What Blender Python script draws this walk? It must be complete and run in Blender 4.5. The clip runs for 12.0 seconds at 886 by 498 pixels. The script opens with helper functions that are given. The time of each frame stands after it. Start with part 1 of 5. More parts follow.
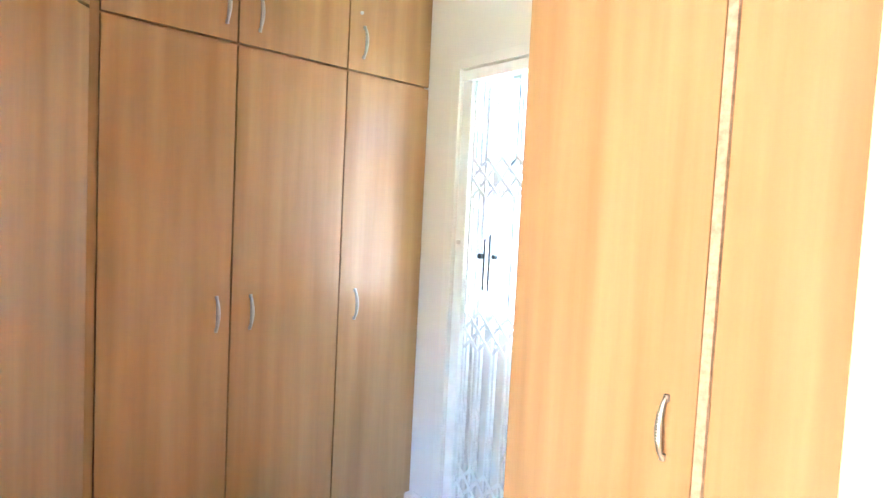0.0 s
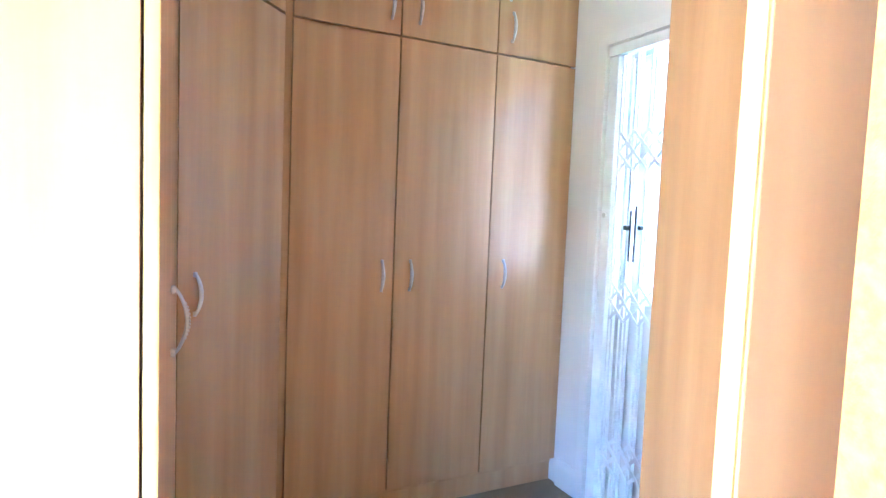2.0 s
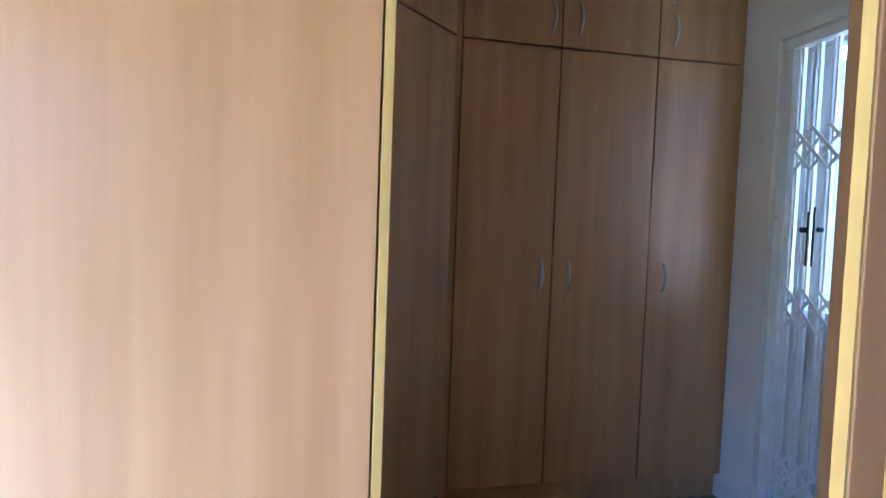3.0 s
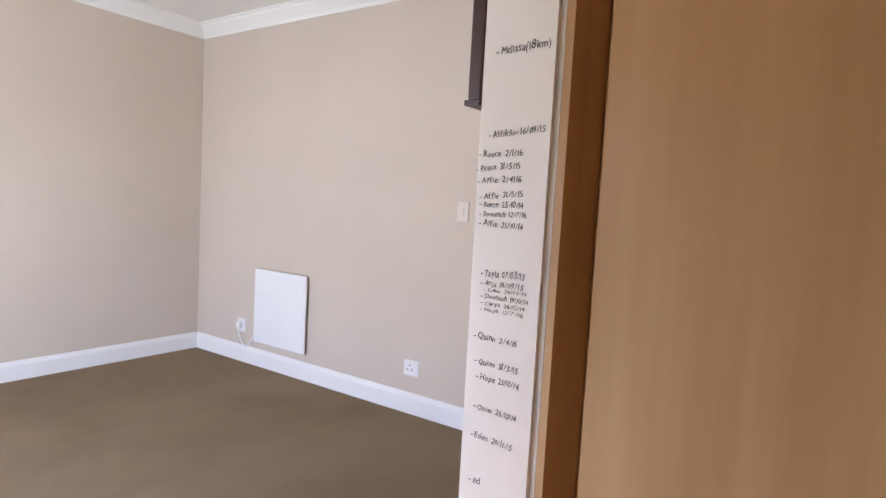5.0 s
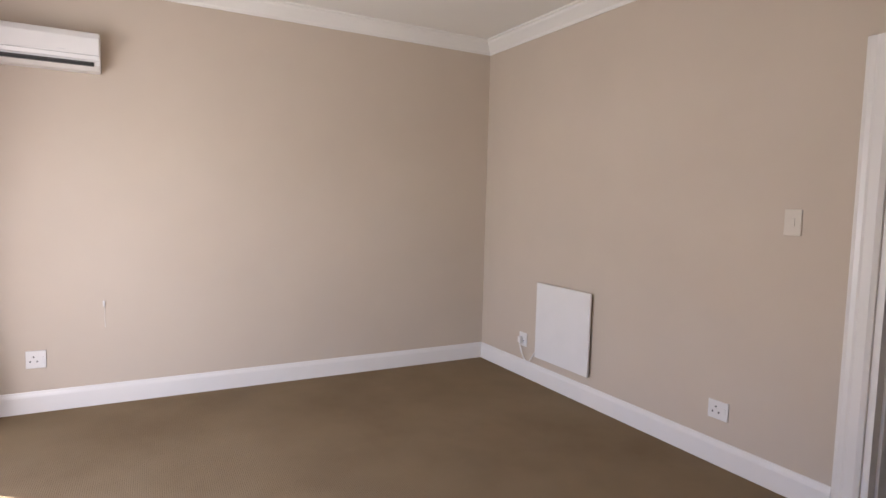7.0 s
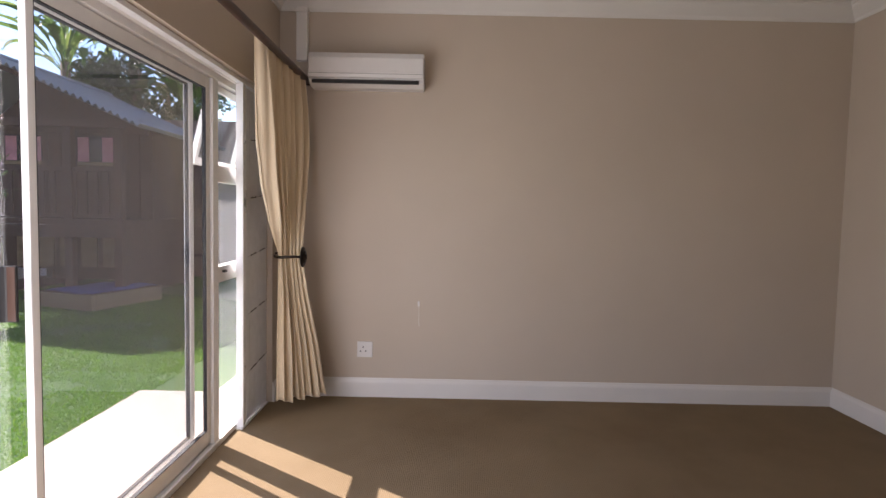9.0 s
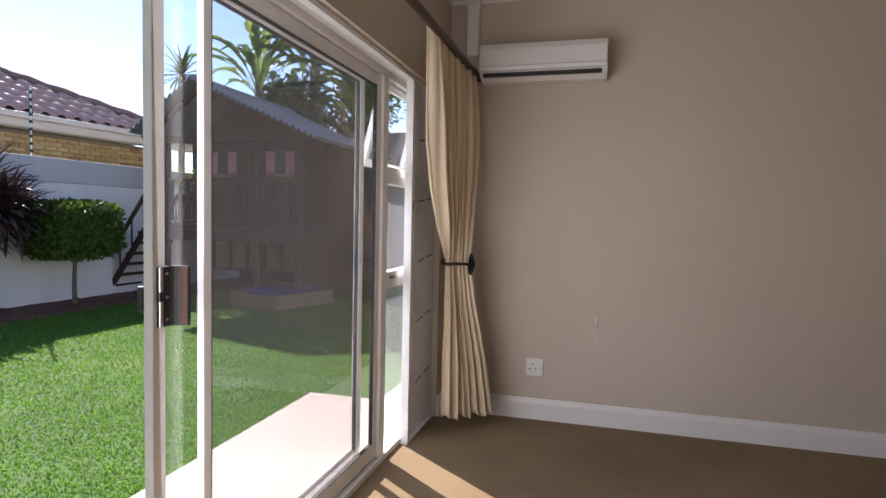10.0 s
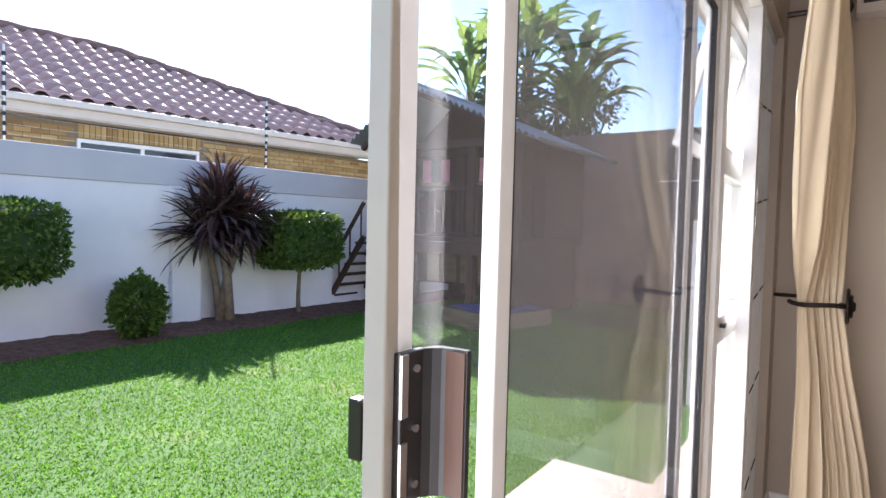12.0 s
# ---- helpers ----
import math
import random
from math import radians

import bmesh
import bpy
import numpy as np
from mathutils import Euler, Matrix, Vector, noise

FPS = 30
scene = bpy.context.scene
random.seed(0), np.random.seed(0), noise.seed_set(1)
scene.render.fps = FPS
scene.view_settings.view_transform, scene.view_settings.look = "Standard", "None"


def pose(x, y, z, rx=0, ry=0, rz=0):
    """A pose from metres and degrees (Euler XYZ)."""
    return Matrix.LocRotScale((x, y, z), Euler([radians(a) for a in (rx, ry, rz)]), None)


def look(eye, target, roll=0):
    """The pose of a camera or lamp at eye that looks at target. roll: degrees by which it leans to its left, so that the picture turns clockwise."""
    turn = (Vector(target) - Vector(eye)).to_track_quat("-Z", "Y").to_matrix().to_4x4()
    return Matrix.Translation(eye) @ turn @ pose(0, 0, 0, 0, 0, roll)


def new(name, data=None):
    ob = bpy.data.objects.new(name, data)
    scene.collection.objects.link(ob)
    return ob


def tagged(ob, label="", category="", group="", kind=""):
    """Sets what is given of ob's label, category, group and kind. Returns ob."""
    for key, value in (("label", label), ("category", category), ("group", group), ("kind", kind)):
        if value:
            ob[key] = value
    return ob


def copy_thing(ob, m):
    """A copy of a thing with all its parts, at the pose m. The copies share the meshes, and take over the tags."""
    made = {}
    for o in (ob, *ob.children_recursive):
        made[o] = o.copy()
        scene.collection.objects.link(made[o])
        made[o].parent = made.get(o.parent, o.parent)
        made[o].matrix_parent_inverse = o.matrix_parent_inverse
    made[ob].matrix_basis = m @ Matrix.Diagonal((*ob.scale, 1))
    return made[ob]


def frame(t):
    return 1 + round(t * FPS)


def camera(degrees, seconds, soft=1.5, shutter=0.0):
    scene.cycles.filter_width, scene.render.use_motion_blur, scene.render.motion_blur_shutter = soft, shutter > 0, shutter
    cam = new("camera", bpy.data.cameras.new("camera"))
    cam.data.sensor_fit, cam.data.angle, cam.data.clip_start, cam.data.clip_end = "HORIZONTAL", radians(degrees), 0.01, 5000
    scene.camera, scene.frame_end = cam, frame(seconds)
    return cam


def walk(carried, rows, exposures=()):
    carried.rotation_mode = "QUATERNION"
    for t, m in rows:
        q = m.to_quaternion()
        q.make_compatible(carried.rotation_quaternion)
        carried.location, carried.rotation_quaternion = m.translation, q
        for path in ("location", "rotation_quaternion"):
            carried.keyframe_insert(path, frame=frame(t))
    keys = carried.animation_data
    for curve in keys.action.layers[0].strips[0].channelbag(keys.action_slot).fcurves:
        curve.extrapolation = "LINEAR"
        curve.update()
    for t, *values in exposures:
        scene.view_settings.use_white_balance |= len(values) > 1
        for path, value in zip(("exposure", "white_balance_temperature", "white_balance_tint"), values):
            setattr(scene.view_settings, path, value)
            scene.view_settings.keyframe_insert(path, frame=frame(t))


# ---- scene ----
cam = camera(74.8, 12.0)
PATH = [
    (0, (5.086, -2.8, 1.547), (6.408, -1.304, 1.43), 2.9),
    (0.5, (5.054, -2.852, 1.514), (6.327, -1.314, 1.399), 2.7),
    (1, (5.022, -2.875, 1.468), (6.214, -1.273, 1.349), 2.6),
    (1.5, (5.012, -2.897, 1.42), (6.091, -1.218, 1.295), 2.5),
    (2, (5.008, -2.952, 1.426), (5.903, -1.169, 1.287), 2.3),
    (2.5, (4.984, -3.021, 1.391), (5.65, -1.139, 1.274), 2.1),
    (3, (4.92, -3.084, 1.355), (5.328, -1.129, 1.258), 2.1),
    (3.3, (4.866, -3.076, 1.348), (5.093, -1.091, 1.256), 1.7),
    (3.5, (4.835, -3.082, 1.339), (4.911, -1.085, 1.257), 1.9),
    (3.6, (4.817, -3.087, 1.336), (4.821, -1.088, 1.26), 1.8),
    (3.7, (4.842, -3.121, 1.347), (4.743, -1.125, 1.26), 1.8),
    (5.3, (4.729, -3.047, 1.409), (3.475, -1.496, 1.253), 3.0),
    (5.5, (4.708, -3.037, 1.41), (3.387, -1.544, 1.25), 2.7),
    (6, (4.642, -2.987, 1.409), (3.169, -1.644, 1.246), 2.5),
    (6.5, (4.556, -2.936, 1.428), (2.925, -1.79, 1.258), 2.2),
    (6.7, (4.52, -2.917, 1.434), (2.839, -1.847, 1.265), 1.8),
    (8.3, (4.374, -2.832, 1.42), (2.415, -2.454, 1.274), 1.6),
    (8.5, (4.31, -2.821, 1.416), (2.334, -2.556, 1.264), 1.4),
    (9, (4.179, -2.868, 1.359), (2.183, -2.868, 1.233), 1.2),
    (9.5, (4.041, -2.924, 1.321), (2.063, -3.202, 1.209), 1.2),
    (10, (3.841, -3.016, 1.321), (1.915, -3.546, 1.217), 1.2),
    (10.5, (3.674, -3.128, 1.311), (1.83, -3.895, 1.216), 1.1),
    (11, (3.463, -3.328, 1.318), (1.706, -4.278, 1.228), 1.0),
    (11.5, (3.208, -3.565, 1.293), (1.523, -4.638, 1.209), 1.3),
    (12, (2.99, -3.812, 1.309), (1.344, -4.947, 1.229), 1.4),
]
EXPOSURES = [(0.0, 7.0, 5050, 3), (0.5, 7.1, 4500, 5), (1.5, 7.1, 4350, 6), (2.0, 6.85, 4350, 6), (2.5, 5.65, 4150, 8), (3.0, 4.7, 4250, 9), (3.3, 4.4, 4300, 10),
             (3.5, 4.1, 4400, 11), (3.7, 3.9, 4650, 12), (5.3, 3.1, 5650, 17), (6.7, 2.64, 6200, 20), (8.3, 1.85, 6600, 21), (9.5, 1.39, 6600, 21), (10.5, 1.2, 6300, 17), (11.2, 1.5, 6250, 16), (12.0, 1.9, 6300, 17)]
walk(cam, [(t, look(eye, target, roll)) for t, eye, target, roll in PATH], EXPOSURES)

# ---- light ----
SUN_AZ = math.atan2(-0.8, -0.6)          # where the sun stands, seen from above
SUN_EL = radians(39.5)
world = bpy.data.worlds.new("world")
scene.world = world
world.use_nodes = True
wn = world.node_tree.nodes
sky = wn.new("ShaderNodeTexSky")
sky.sky_type, sky.sun_disc = "NISHITA", False
sky.dust_density, sky.ozone_density, sky.air_density = 0.05, 2.5, 1.0
sky.sun_elevation, sky.sun_rotation = SUN_EL, math.pi / 2 - SUN_AZ
wn["Background"].inputs["Strength"].default_value = 0.108
world.node_tree.links.new(sky.outputs["Color"], wn["Background"].inputs["Color"])
sun = new("sun", bpy.data.lights.new("sun", "SUN"))
sun.data.energy, sun.data.angle, sun.data.color = 5.0, radians(0.5), (1.0, 0.95, 0.88)
sun_dir = Vector((math.cos(SUN_AZ) * math.cos(SUN_EL), math.sin(SUN_AZ) * math.cos(SUN_EL), math.sin(SUN_EL)))
sun.matrix_world = look(sun_dir * 40, (0, 0, 0))


def sky_lamp(name, x, y, z, w, h, target, power):
    """An area lamp in an opening, standing in for the sky's light."""
    d = bpy.data.lights.new(name, "AREA")
    d.shape, d.size, d.size_y, d.energy, d.color = "RECTANGLE", w, h, power, (0.92, 0.955, 1.0)
    ob = new(name, d)
    ob.matrix_world = look((x, y, z), target)
    return ob


sky_lamp("sky_lamp_sliding_door", 2.2, -4.5, 1.15, 2.6, 1.9, (-0.6, -1.6, 1.2), 18)

# ---- materials ----


def material(name, color, rough=0.6, metal=0.0):
    m = bpy.data.materials.new(name)
    m.use_nodes = True
    p = m.node_tree.nodes["Principled BSDF"]
    p.inputs["Base Color"].default_value = (*color, 1)
    p.inputs["Roughness"].default_value = rough
    p.inputs["Metallic"].default_value = metal
    return m, m.node_tree.nodes, m.node_tree.links, p


def ramp(nodes, stops):
    r = nodes.new("ShaderNodeValToRGB")
    r.color_ramp.elements[0].position, r.color_ramp.elements[0].color = stops[0][0], (*stops[0][1], 1)
    r.color_ramp.elements[1].position, r.color_ramp.elements[1].color = stops[-1][0], (*stops[-1][1], 1)
    for pos, c in stops[1:-1]:
        r.color_ramp.elements.new(pos).color = (*c, 1)
    return r


def noise_tex(nodes, links, scale, detail=4, stretch=(1, 1, 1), rough=0.55, coord="Object", shift=False):
    tc = nodes.new("ShaderNodeTexCoord")
    mp = nodes.new("ShaderNodeMapping")
    mp.inputs["Scale"].default_value = stretch
    links.new(tc.outputs[coord], mp.inputs["Vector"])
    if shift:
        oi = nodes.new("ShaderNodeObjectInfo")
        mul = nodes.new("ShaderNodeMath")
        mul.operation = "MULTIPLY"
        mul.inputs[1].default_value = 37.0
        links.new(oi.outputs["Random"], mul.inputs[0])
        links.new(mul.outputs[0], mp.inputs["Location"])
    n = nodes.new("ShaderNodeTexNoise")
    n.inputs["Scale"].default_value, n.inputs["Detail"].default_value = scale, detail
    n.inputs["Roughness"].default_value = rough
    links.new(mp.outputs["Vector"], n.inputs["Vector"])
    return n


def bump(nodes, links, p, source, strength, distance=0.002):
    b = nodes.new("ShaderNodeBump")
    b.inputs["Strength"].default_value, b.inputs["Distance"].default_value = strength, distance
    links.new(source, b.inputs["Height"])
    links.new(b.outputs["Normal"], p.inputs["Normal"])


def mixed(nodes, links, a, b, fac=0.5, mode="MULTIPLY"):
    m = nodes.new("ShaderNodeMixRGB")
    m.blend_type = mode
    m.inputs[0].default_value = fac
    links.new(a, m.inputs[1])
    links.new(b, m.inputs[2])
    return m.outputs[0]


def plain(name, color, rough=0.5, metal=0.0, spread=0.12, scale=3.0, grain=80.0, relief=0.1, coord="Object"):
    """Paint, plaster, plastic, metal: a colour with soft blotches and a fine grain."""
    m, n, l, p = material(name, color, rough, metal)
    blot = noise_tex(n, l, scale, 5, coord=coord)
    lo, hi = [c * (1 - spread) for c in color], [min(1, c * (1 + spread)) for c in color]
    r = ramp(n, [(0.3, lo), (0.7, hi)])
    l.new(blot.outputs["Fac"], r.inputs["Fac"])
    l.new(r.outputs["Color"], p.inputs["Base Color"])
    fine = noise_tex(n, l, grain, 3, coord=coord)
    bump(n, l, p, fine.outputs["Fac"], relief)
    return m


def wood(name, dark, mid, light, rough=0.34, grain=(34, 34, 1.1), shift=True, spec=0.5):
    m, n, l, p = material(name, mid, rough)
    broad = noise_tex(n, l, 1.0, 4, (grain[0] * 0.9, grain[1] * 0.9, grain[2] * 0.6), shift=shift)
    fine = noise_tex(n, l, 1.0, 5, (grain[0] * 2.2, grain[1] * 2.2, grain[2] * 1.6), 0.7, shift=shift)
    r = ramp(n, [(0.3, dark), (0.5, mid), (0.72, light)])
    l.new(broad.outputs["Fac"], r.inputs["Fac"])
    r2 = ramp(n, [(0.3, (0.90, 0.88, 0.85)), (0.62, (1, 1, 1))])
    l.new(fine.outputs["Fac"], r2.inputs["Fac"])
    l.new(mixed(n, l, r.outputs["Color"], r2.outputs["Color"], 0.45), p.inputs["Base Color"])
    rr = ramp(n, [(0.3, (rough * 0.95,) * 3), (0.7, (rough * 1.1,) * 3)])
    l.new(fine.outputs["Fac"], rr.inputs["Fac"])
    l.new(rr.outputs["Color"], p.inputs["Roughness"])
    p.inputs["Specular IOR Level"].default_value = spec
    bump(n, l, p, fine.outputs["Fac"], 0.02, 0.001)
    return m


LAMINATE = wood("beech_laminate", (0.39, 0.222, 0.095), (0.47, 0.280, 0.130), (0.55, 0.345, 0.172), 0.36, (11, 11, 0.9))
EDGE = wood("yellow_edge_banding", (0.50, 0.35, 0.10), (0.57, 0.42, 0.135), (0.64, 0.48, 0.18), 0.45)
JOINT = wood("brown_edge_banding", (0.24, 0.125, 0.045), (0.29, 0.155, 0.06), (0.34, 0.19, 0.08), 0.5)
INSERT = wood("brown_handle_insert", (0.050, 0.022, 0.014), (0.068, 0.031, 0.019), (0.088, 0.041, 0.026), 0.5)
OCHRE = plain("speckled_ochre_board_edge", (0.38, 0.25, 0.055), 0.75, spread=0.30, scale=170, grain=300, relief=0.4)
RAW = plain("raw_board_edge", (0.55, 0.38, 0.26), 0.8, spread=0.25, scale=60, grain=300, relief=0.4)
DARKWOOD = wood("dark_stained_wood", (0.035, 0.014, 0.010), (0.055, 0.022, 0.016), (0.085, 0.035, 0.024), 0.35)
PLAYWOOD = wood("weathered_brown_timber", (0.038, 0.016, 0.010), (0.057, 0.025, 0.016), (0.09, 0.042, 0.027), 0.7, (20, 20, 2))
PALEWOOD = wood("pale_garden_timber", (0.16, 0.11, 0.06), (0.22, 0.16, 0.09), (0.30, 0.22, 0.13), 0.8, (18, 2, 18))
WALL = plain("greige_wall_paint", (0.53, 0.448, 0.364), 0.7, spread=0.035, scale=1.3, grain=140, relief=0.12)
WHITEWALL = plain("off_white_wall_paint", (0.73, 0.69, 0.66), 0.6, spread=0.03, scale=2, grain=140, relief=0.1)
CEILING = plain("white_ceiling_paint", (0.74, 0.72, 0.68), 0.8, spread=0.02, scale=1, grain=160, relief=0.06)
GLOSS = plain("white_gloss_paint", (0.74, 0.71, 0.68), 0.3, spread=0.02, scale=4, grain=60, relief=0.05)
CREAM = plain("cream_plastic", (0.62, 0.56, 0.48), 0.4, spread=0.02, scale=6, grain=200, relief=0.02)
PLASTIC = plain("white_plastic", (0.72, 0.70, 0.68), 0.35, spread=0.02, scale=6, grain=200, relief=0.02)
STEELWHITE = plain("white_painted_steel", (0.80, 0.80, 0.80), 0.35, spread=0.06, scale=12, grain=120, relief=0.08)
ALU = plain("white_powder_coated_aluminium", (0.74, 0.72, 0.69), 0.42, spread=0.05, scale=9, grain=150, relief=0.04)
CHROME = plain("brushed_chrome", (0.62, 0.61, 0.60), 0.3, 1.0, spread=0.08, scale=40, grain=300, relief=0.05)
BLACK = plain("black_plastic", (0.018, 0.017, 0.017), 0.4, spread=0.2, scale=20, grain=200, relief=0.05)
RUBBER = plain("black_rubber_gasket", (0.015, 0.015, 0.016), 0.7, spread=0.2, scale=30, grain=200)
SOCKETDARK = plain("socket_hole", (0.03, 0.03, 0.03), 0.6, spread=0.1)
INK = plain("black_marker_ink", (0.025, 0.024, 0.028), 0.6, spread=0.3, scale=30)
BRONZE = plain("dark_bronze", (0.03, 0.022, 0.018), 0.45, 0.6, spread=0.3, scale=30)
GREYDARK = plain("vent_shadow_grey", (0.06, 0.055, 0.05), 0.6)


def make_carpet():
    m, n, l, p = material("ribbed_carpet", (0.33, 0.235, 0.135), 0.95)
    tc = n.new("ShaderNodeTexCoord")
    mp = n.new("ShaderNodeMapping")
    mp.inputs["Rotation"].default_value = (0, 0, radians(2))
    l.new(tc.outputs["Object"], mp.inputs["Vector"])
    rib = n.new("ShaderNodeTexWave")
    rib.bands_direction = "Y"
    rib.inputs["Scale"].default_value, rib.inputs["Distortion"].default_value = 32.0, 2.0
    l.new(mp.outputs["Vector"], rib.inputs["Vector"])
    knot = n.new("ShaderNodeTexWave")
    knot.bands_direction = "X"
    knot.inputs["Scale"].default_value, knot.inputs["Distortion"].default_value = 42.0, 3.0
    l.new(mp.outputs["Vector"], knot.inputs["Vector"])
    weave = n.new("ShaderNodeMath")
    weave.operation = "MULTIPLY"
    l.new(rib.outputs["Fac"], weave.inputs[0])
    l.new(knot.outputs["Fac"], weave.inputs[1])
    stain = noise_tex(n, l, 1.1, 6, rough=0.6)
    r = ramp(n, [(0.3, (0.21, 0.150, 0.088)), (0.55, (0.255, 0.187, 0.113)), (0.75, (0.28, 0.21, 0.13))])
    l.new(stain.outputs["Fac"], r.inputs["Fac"])
    r2 = ramp(n, [(0.0, (0.72, 0.70, 0.68)), (0.6, (1, 1, 1))])
    l.new(weave.outputs[0], r2.inputs["Fac"])
    l.new(mixed(n, l, r.outputs["Color"], r2.outputs["Color"], 0.5), p.inputs["Base Color"])
    bump(n, l, p, weave.outputs[0], 0.35, 0.004)
    p.inputs["Specular IOR Level"].default_value = 0.1
    return m


CARPET = make_carpet()


def make_fabric():
    m, n, l, p = material("cream_curtain_fabric", (0.66, 0.54, 0.38), 0.9)
    a = noise_tex(n, l, 1.0, 4, (3, 3, 1.2))
    r = ramp(n, [(0.3, (0.60, 0.48, 0.32)), (0.7, (0.71, 0.59, 0.42))])
    l.new(a.outputs["Fac"], r.inputs["Fac"])
    l.new(r.outputs["Color"], p.inputs["Base Color"])
    f = noise_tex(n, l, 1.0, 3, (500, 500, 160))
    bump(n, l, p, f.outputs["Fac"], 0.3, 0.001)
    p.inputs["Sheen Weight"].default_value = 0.2
    return m


FABRIC = make_fabric()


def make_glass(name, tint, veil_share=0.0008):
    m, n, l, p = material(name, tint, 0.0)
    out = n["Material Output"]
    tr = n.new("ShaderNodeBsdfTransparent")
    tr.inputs["Color"].default_value = (*tint, 1)
    gl = n.new("ShaderNodeBsdfGlossy")
    gl.inputs["Roughness"].default_value = 0.01
    fr = n.new("ShaderNodeLayerWeight")
    pw = n.new("ShaderNodeMath")
    pw.operation, pw.inputs[1].default_value = "POWER", 5.0
    ad = n.new("ShaderNodeMath")
    ad.operation, ad.inputs[1].default_value, ad.inputs[2].default_value = "MULTIPLY_ADD", 0.66, 0.036
    fr.inputs["Blend"].default_value = 0.5
    l.new(fr.outputs["Facing"], pw.inputs[0])
    l.new(pw.outputs[0], ad.inputs[0])
    mx = n.new("ShaderNodeMixShader")
    l.new(ad.outputs[0], mx.inputs[0])
    l.new(tr.outputs[0], mx.inputs[1])
    l.new(gl.outputs[0], mx.inputs[2])
    # pale translucent veil mixed in, imitates the haze of reflections on the panes
    veil = n.new("ShaderNodeBsdfTranslucent")
    veil.inputs["Color"].default_value = (0.80, 0.77, 0.78, 1)
    veil_mix = ramp(n, [(0.35, (veil_share * 0.8,) * 3), (0.7, (veil_share * 1.2,) * 3)])
    l.new(noise_tex(n, l, 1.0, 4, (2.5, 2.5, 0.7)).outputs["Fac"], veil_mix.inputs["Fac"])
    mx2 = n.new("ShaderNodeMixShader")
    l.new(veil_mix.outputs["Color"], mx2.inputs[0])
    l.new(mx.outputs[0], mx2.inputs[1])
    l.new(veil.outputs[0], mx2.inputs[2])
    l.new(mx2.outputs[0], out.inputs["Surface"])
    return m


GLASS = make_glass("clear_glass", (0.97, 0.975, 0.975))
TINTED = make_glass("tinted_door_glass", (0.925, 0.925, 0.935), 0.0026)

# ---- building helpers ----


def box(bm, x0, x1, y0, y1, z0, z1, bevel=0.0):
    """A box between two corners, with rounded edges if asked."""
    v = [bm.verts.new((x, y, z)) for x in (x0, x1) for y in (y0, y1) for z in (z0, z1)]
    quads = ((0, 1, 3, 2), (4, 6, 7, 5), (0, 4, 5, 1), (2, 3, 7, 6), (0, 2, 6, 4), (1, 5, 7, 3))
    faces = [bm.faces.new([v[i] for i in q]) for q in quads]
    if bevel:
        edges = list({e for f in faces for e in f.edges})
        bmesh.ops.bevel(bm, geom=edges, offset=bevel, segments=2, profile=0.5, affect="EDGES", clamp_overlap=True)
    return bm


def turned(bm, m):
    bmesh.ops.transform(bm, matrix=m, verts=bm.verts)
    return bm


def part(name, bm, mat, parent=None, label="", smooth=False):
    """One mesh object out of a bmesh, under its thing or part."""
    bmesh.ops.recalc_face_normals(bm, faces=bm.faces)
    me = bpy.data.meshes.new(name)
    bm.to_mesh(me)
    bm.free()
    me.materials.append(mat)
    if smooth:
        me.polygons.foreach_set("use_smooth", [True] * len(me.polygons))
    ob = new(name, me)
    if parent:
        ob.parent = parent
    if label:
        tagged(ob, label)
    return ob


def bx(name, mat, parent, x0, x1, y0, y1, z0, z1, bevel=0.0, label=""):
    return part(name, box(bmesh.new(), x0, x1, y0, y1, z0, z1, bevel), mat, parent, label)


def thing(name, label, category, m=None, group="", kind=""):
    ob = new(name)
    if m:
        ob.matrix_basis = m
    return tagged(ob, label, category, group, kind)


def solid(name, boxes, mat, label="", category="", kind="structure", bevel=0.0):
    bm = bmesh.new()
    for b in boxes:
        box(bm, *b)
    ob = part(name, bm, mat)
    return tagged(ob, label, category, kind=kind)


def tube(bm, points, radius, sides=8, taper=None):
    """A round bar along points."""
    rings = []
    for i, pt in enumerate(points):
        pt = Vector(pt)
        a = Vector(points[max(i - 1, 0)])
        b = Vector(points[min(i + 1, len(points) - 1)])
        d = (b - a).normalized()
        side = d.orthogonal().normalized() if abs(d.z) < 0.99 else Vector((1, 0, 0))
        if rings and i:
            side = (last - d * last.dot(d)).normalized()
        last = side
        up = d.cross(side)
        r = radius if taper is None else radius + (taper - radius) * i / (len(points) - 1)
        rings.append([bm.verts.new(pt + (side * math.cos(k * math.tau / sides) + up * math.sin(k * math.tau / sides)) * r) for k in range(sides)])
    for p, q in zip(rings, rings[1:]):
        for k in range(sides):
            bm.faces.new((p[k], p[(k + 1) % sides], q[(k + 1) % sides], q[k]))
    bm.faces.new(rings[0][::-1])
    bm.faces.new(rings[-1])
    return bm


def disc(bm, m, radius, depth, sides=24, bevel=0.0):
    r = bmesh.ops.create_cone(bm, cap_ends=True, segments=sides, radius1=radius, radius2=radius, depth=depth, matrix=m)
    if bevel:
        es = list({e for v in r["verts"] for e in v.link_edges if len(e.link_faces) == 2 and e.calc_face_angle(0) > 0.8})
        bmesh.ops.bevel(bm, geom=es, offset=bevel, segments=2, affect="EDGES")
    return bm


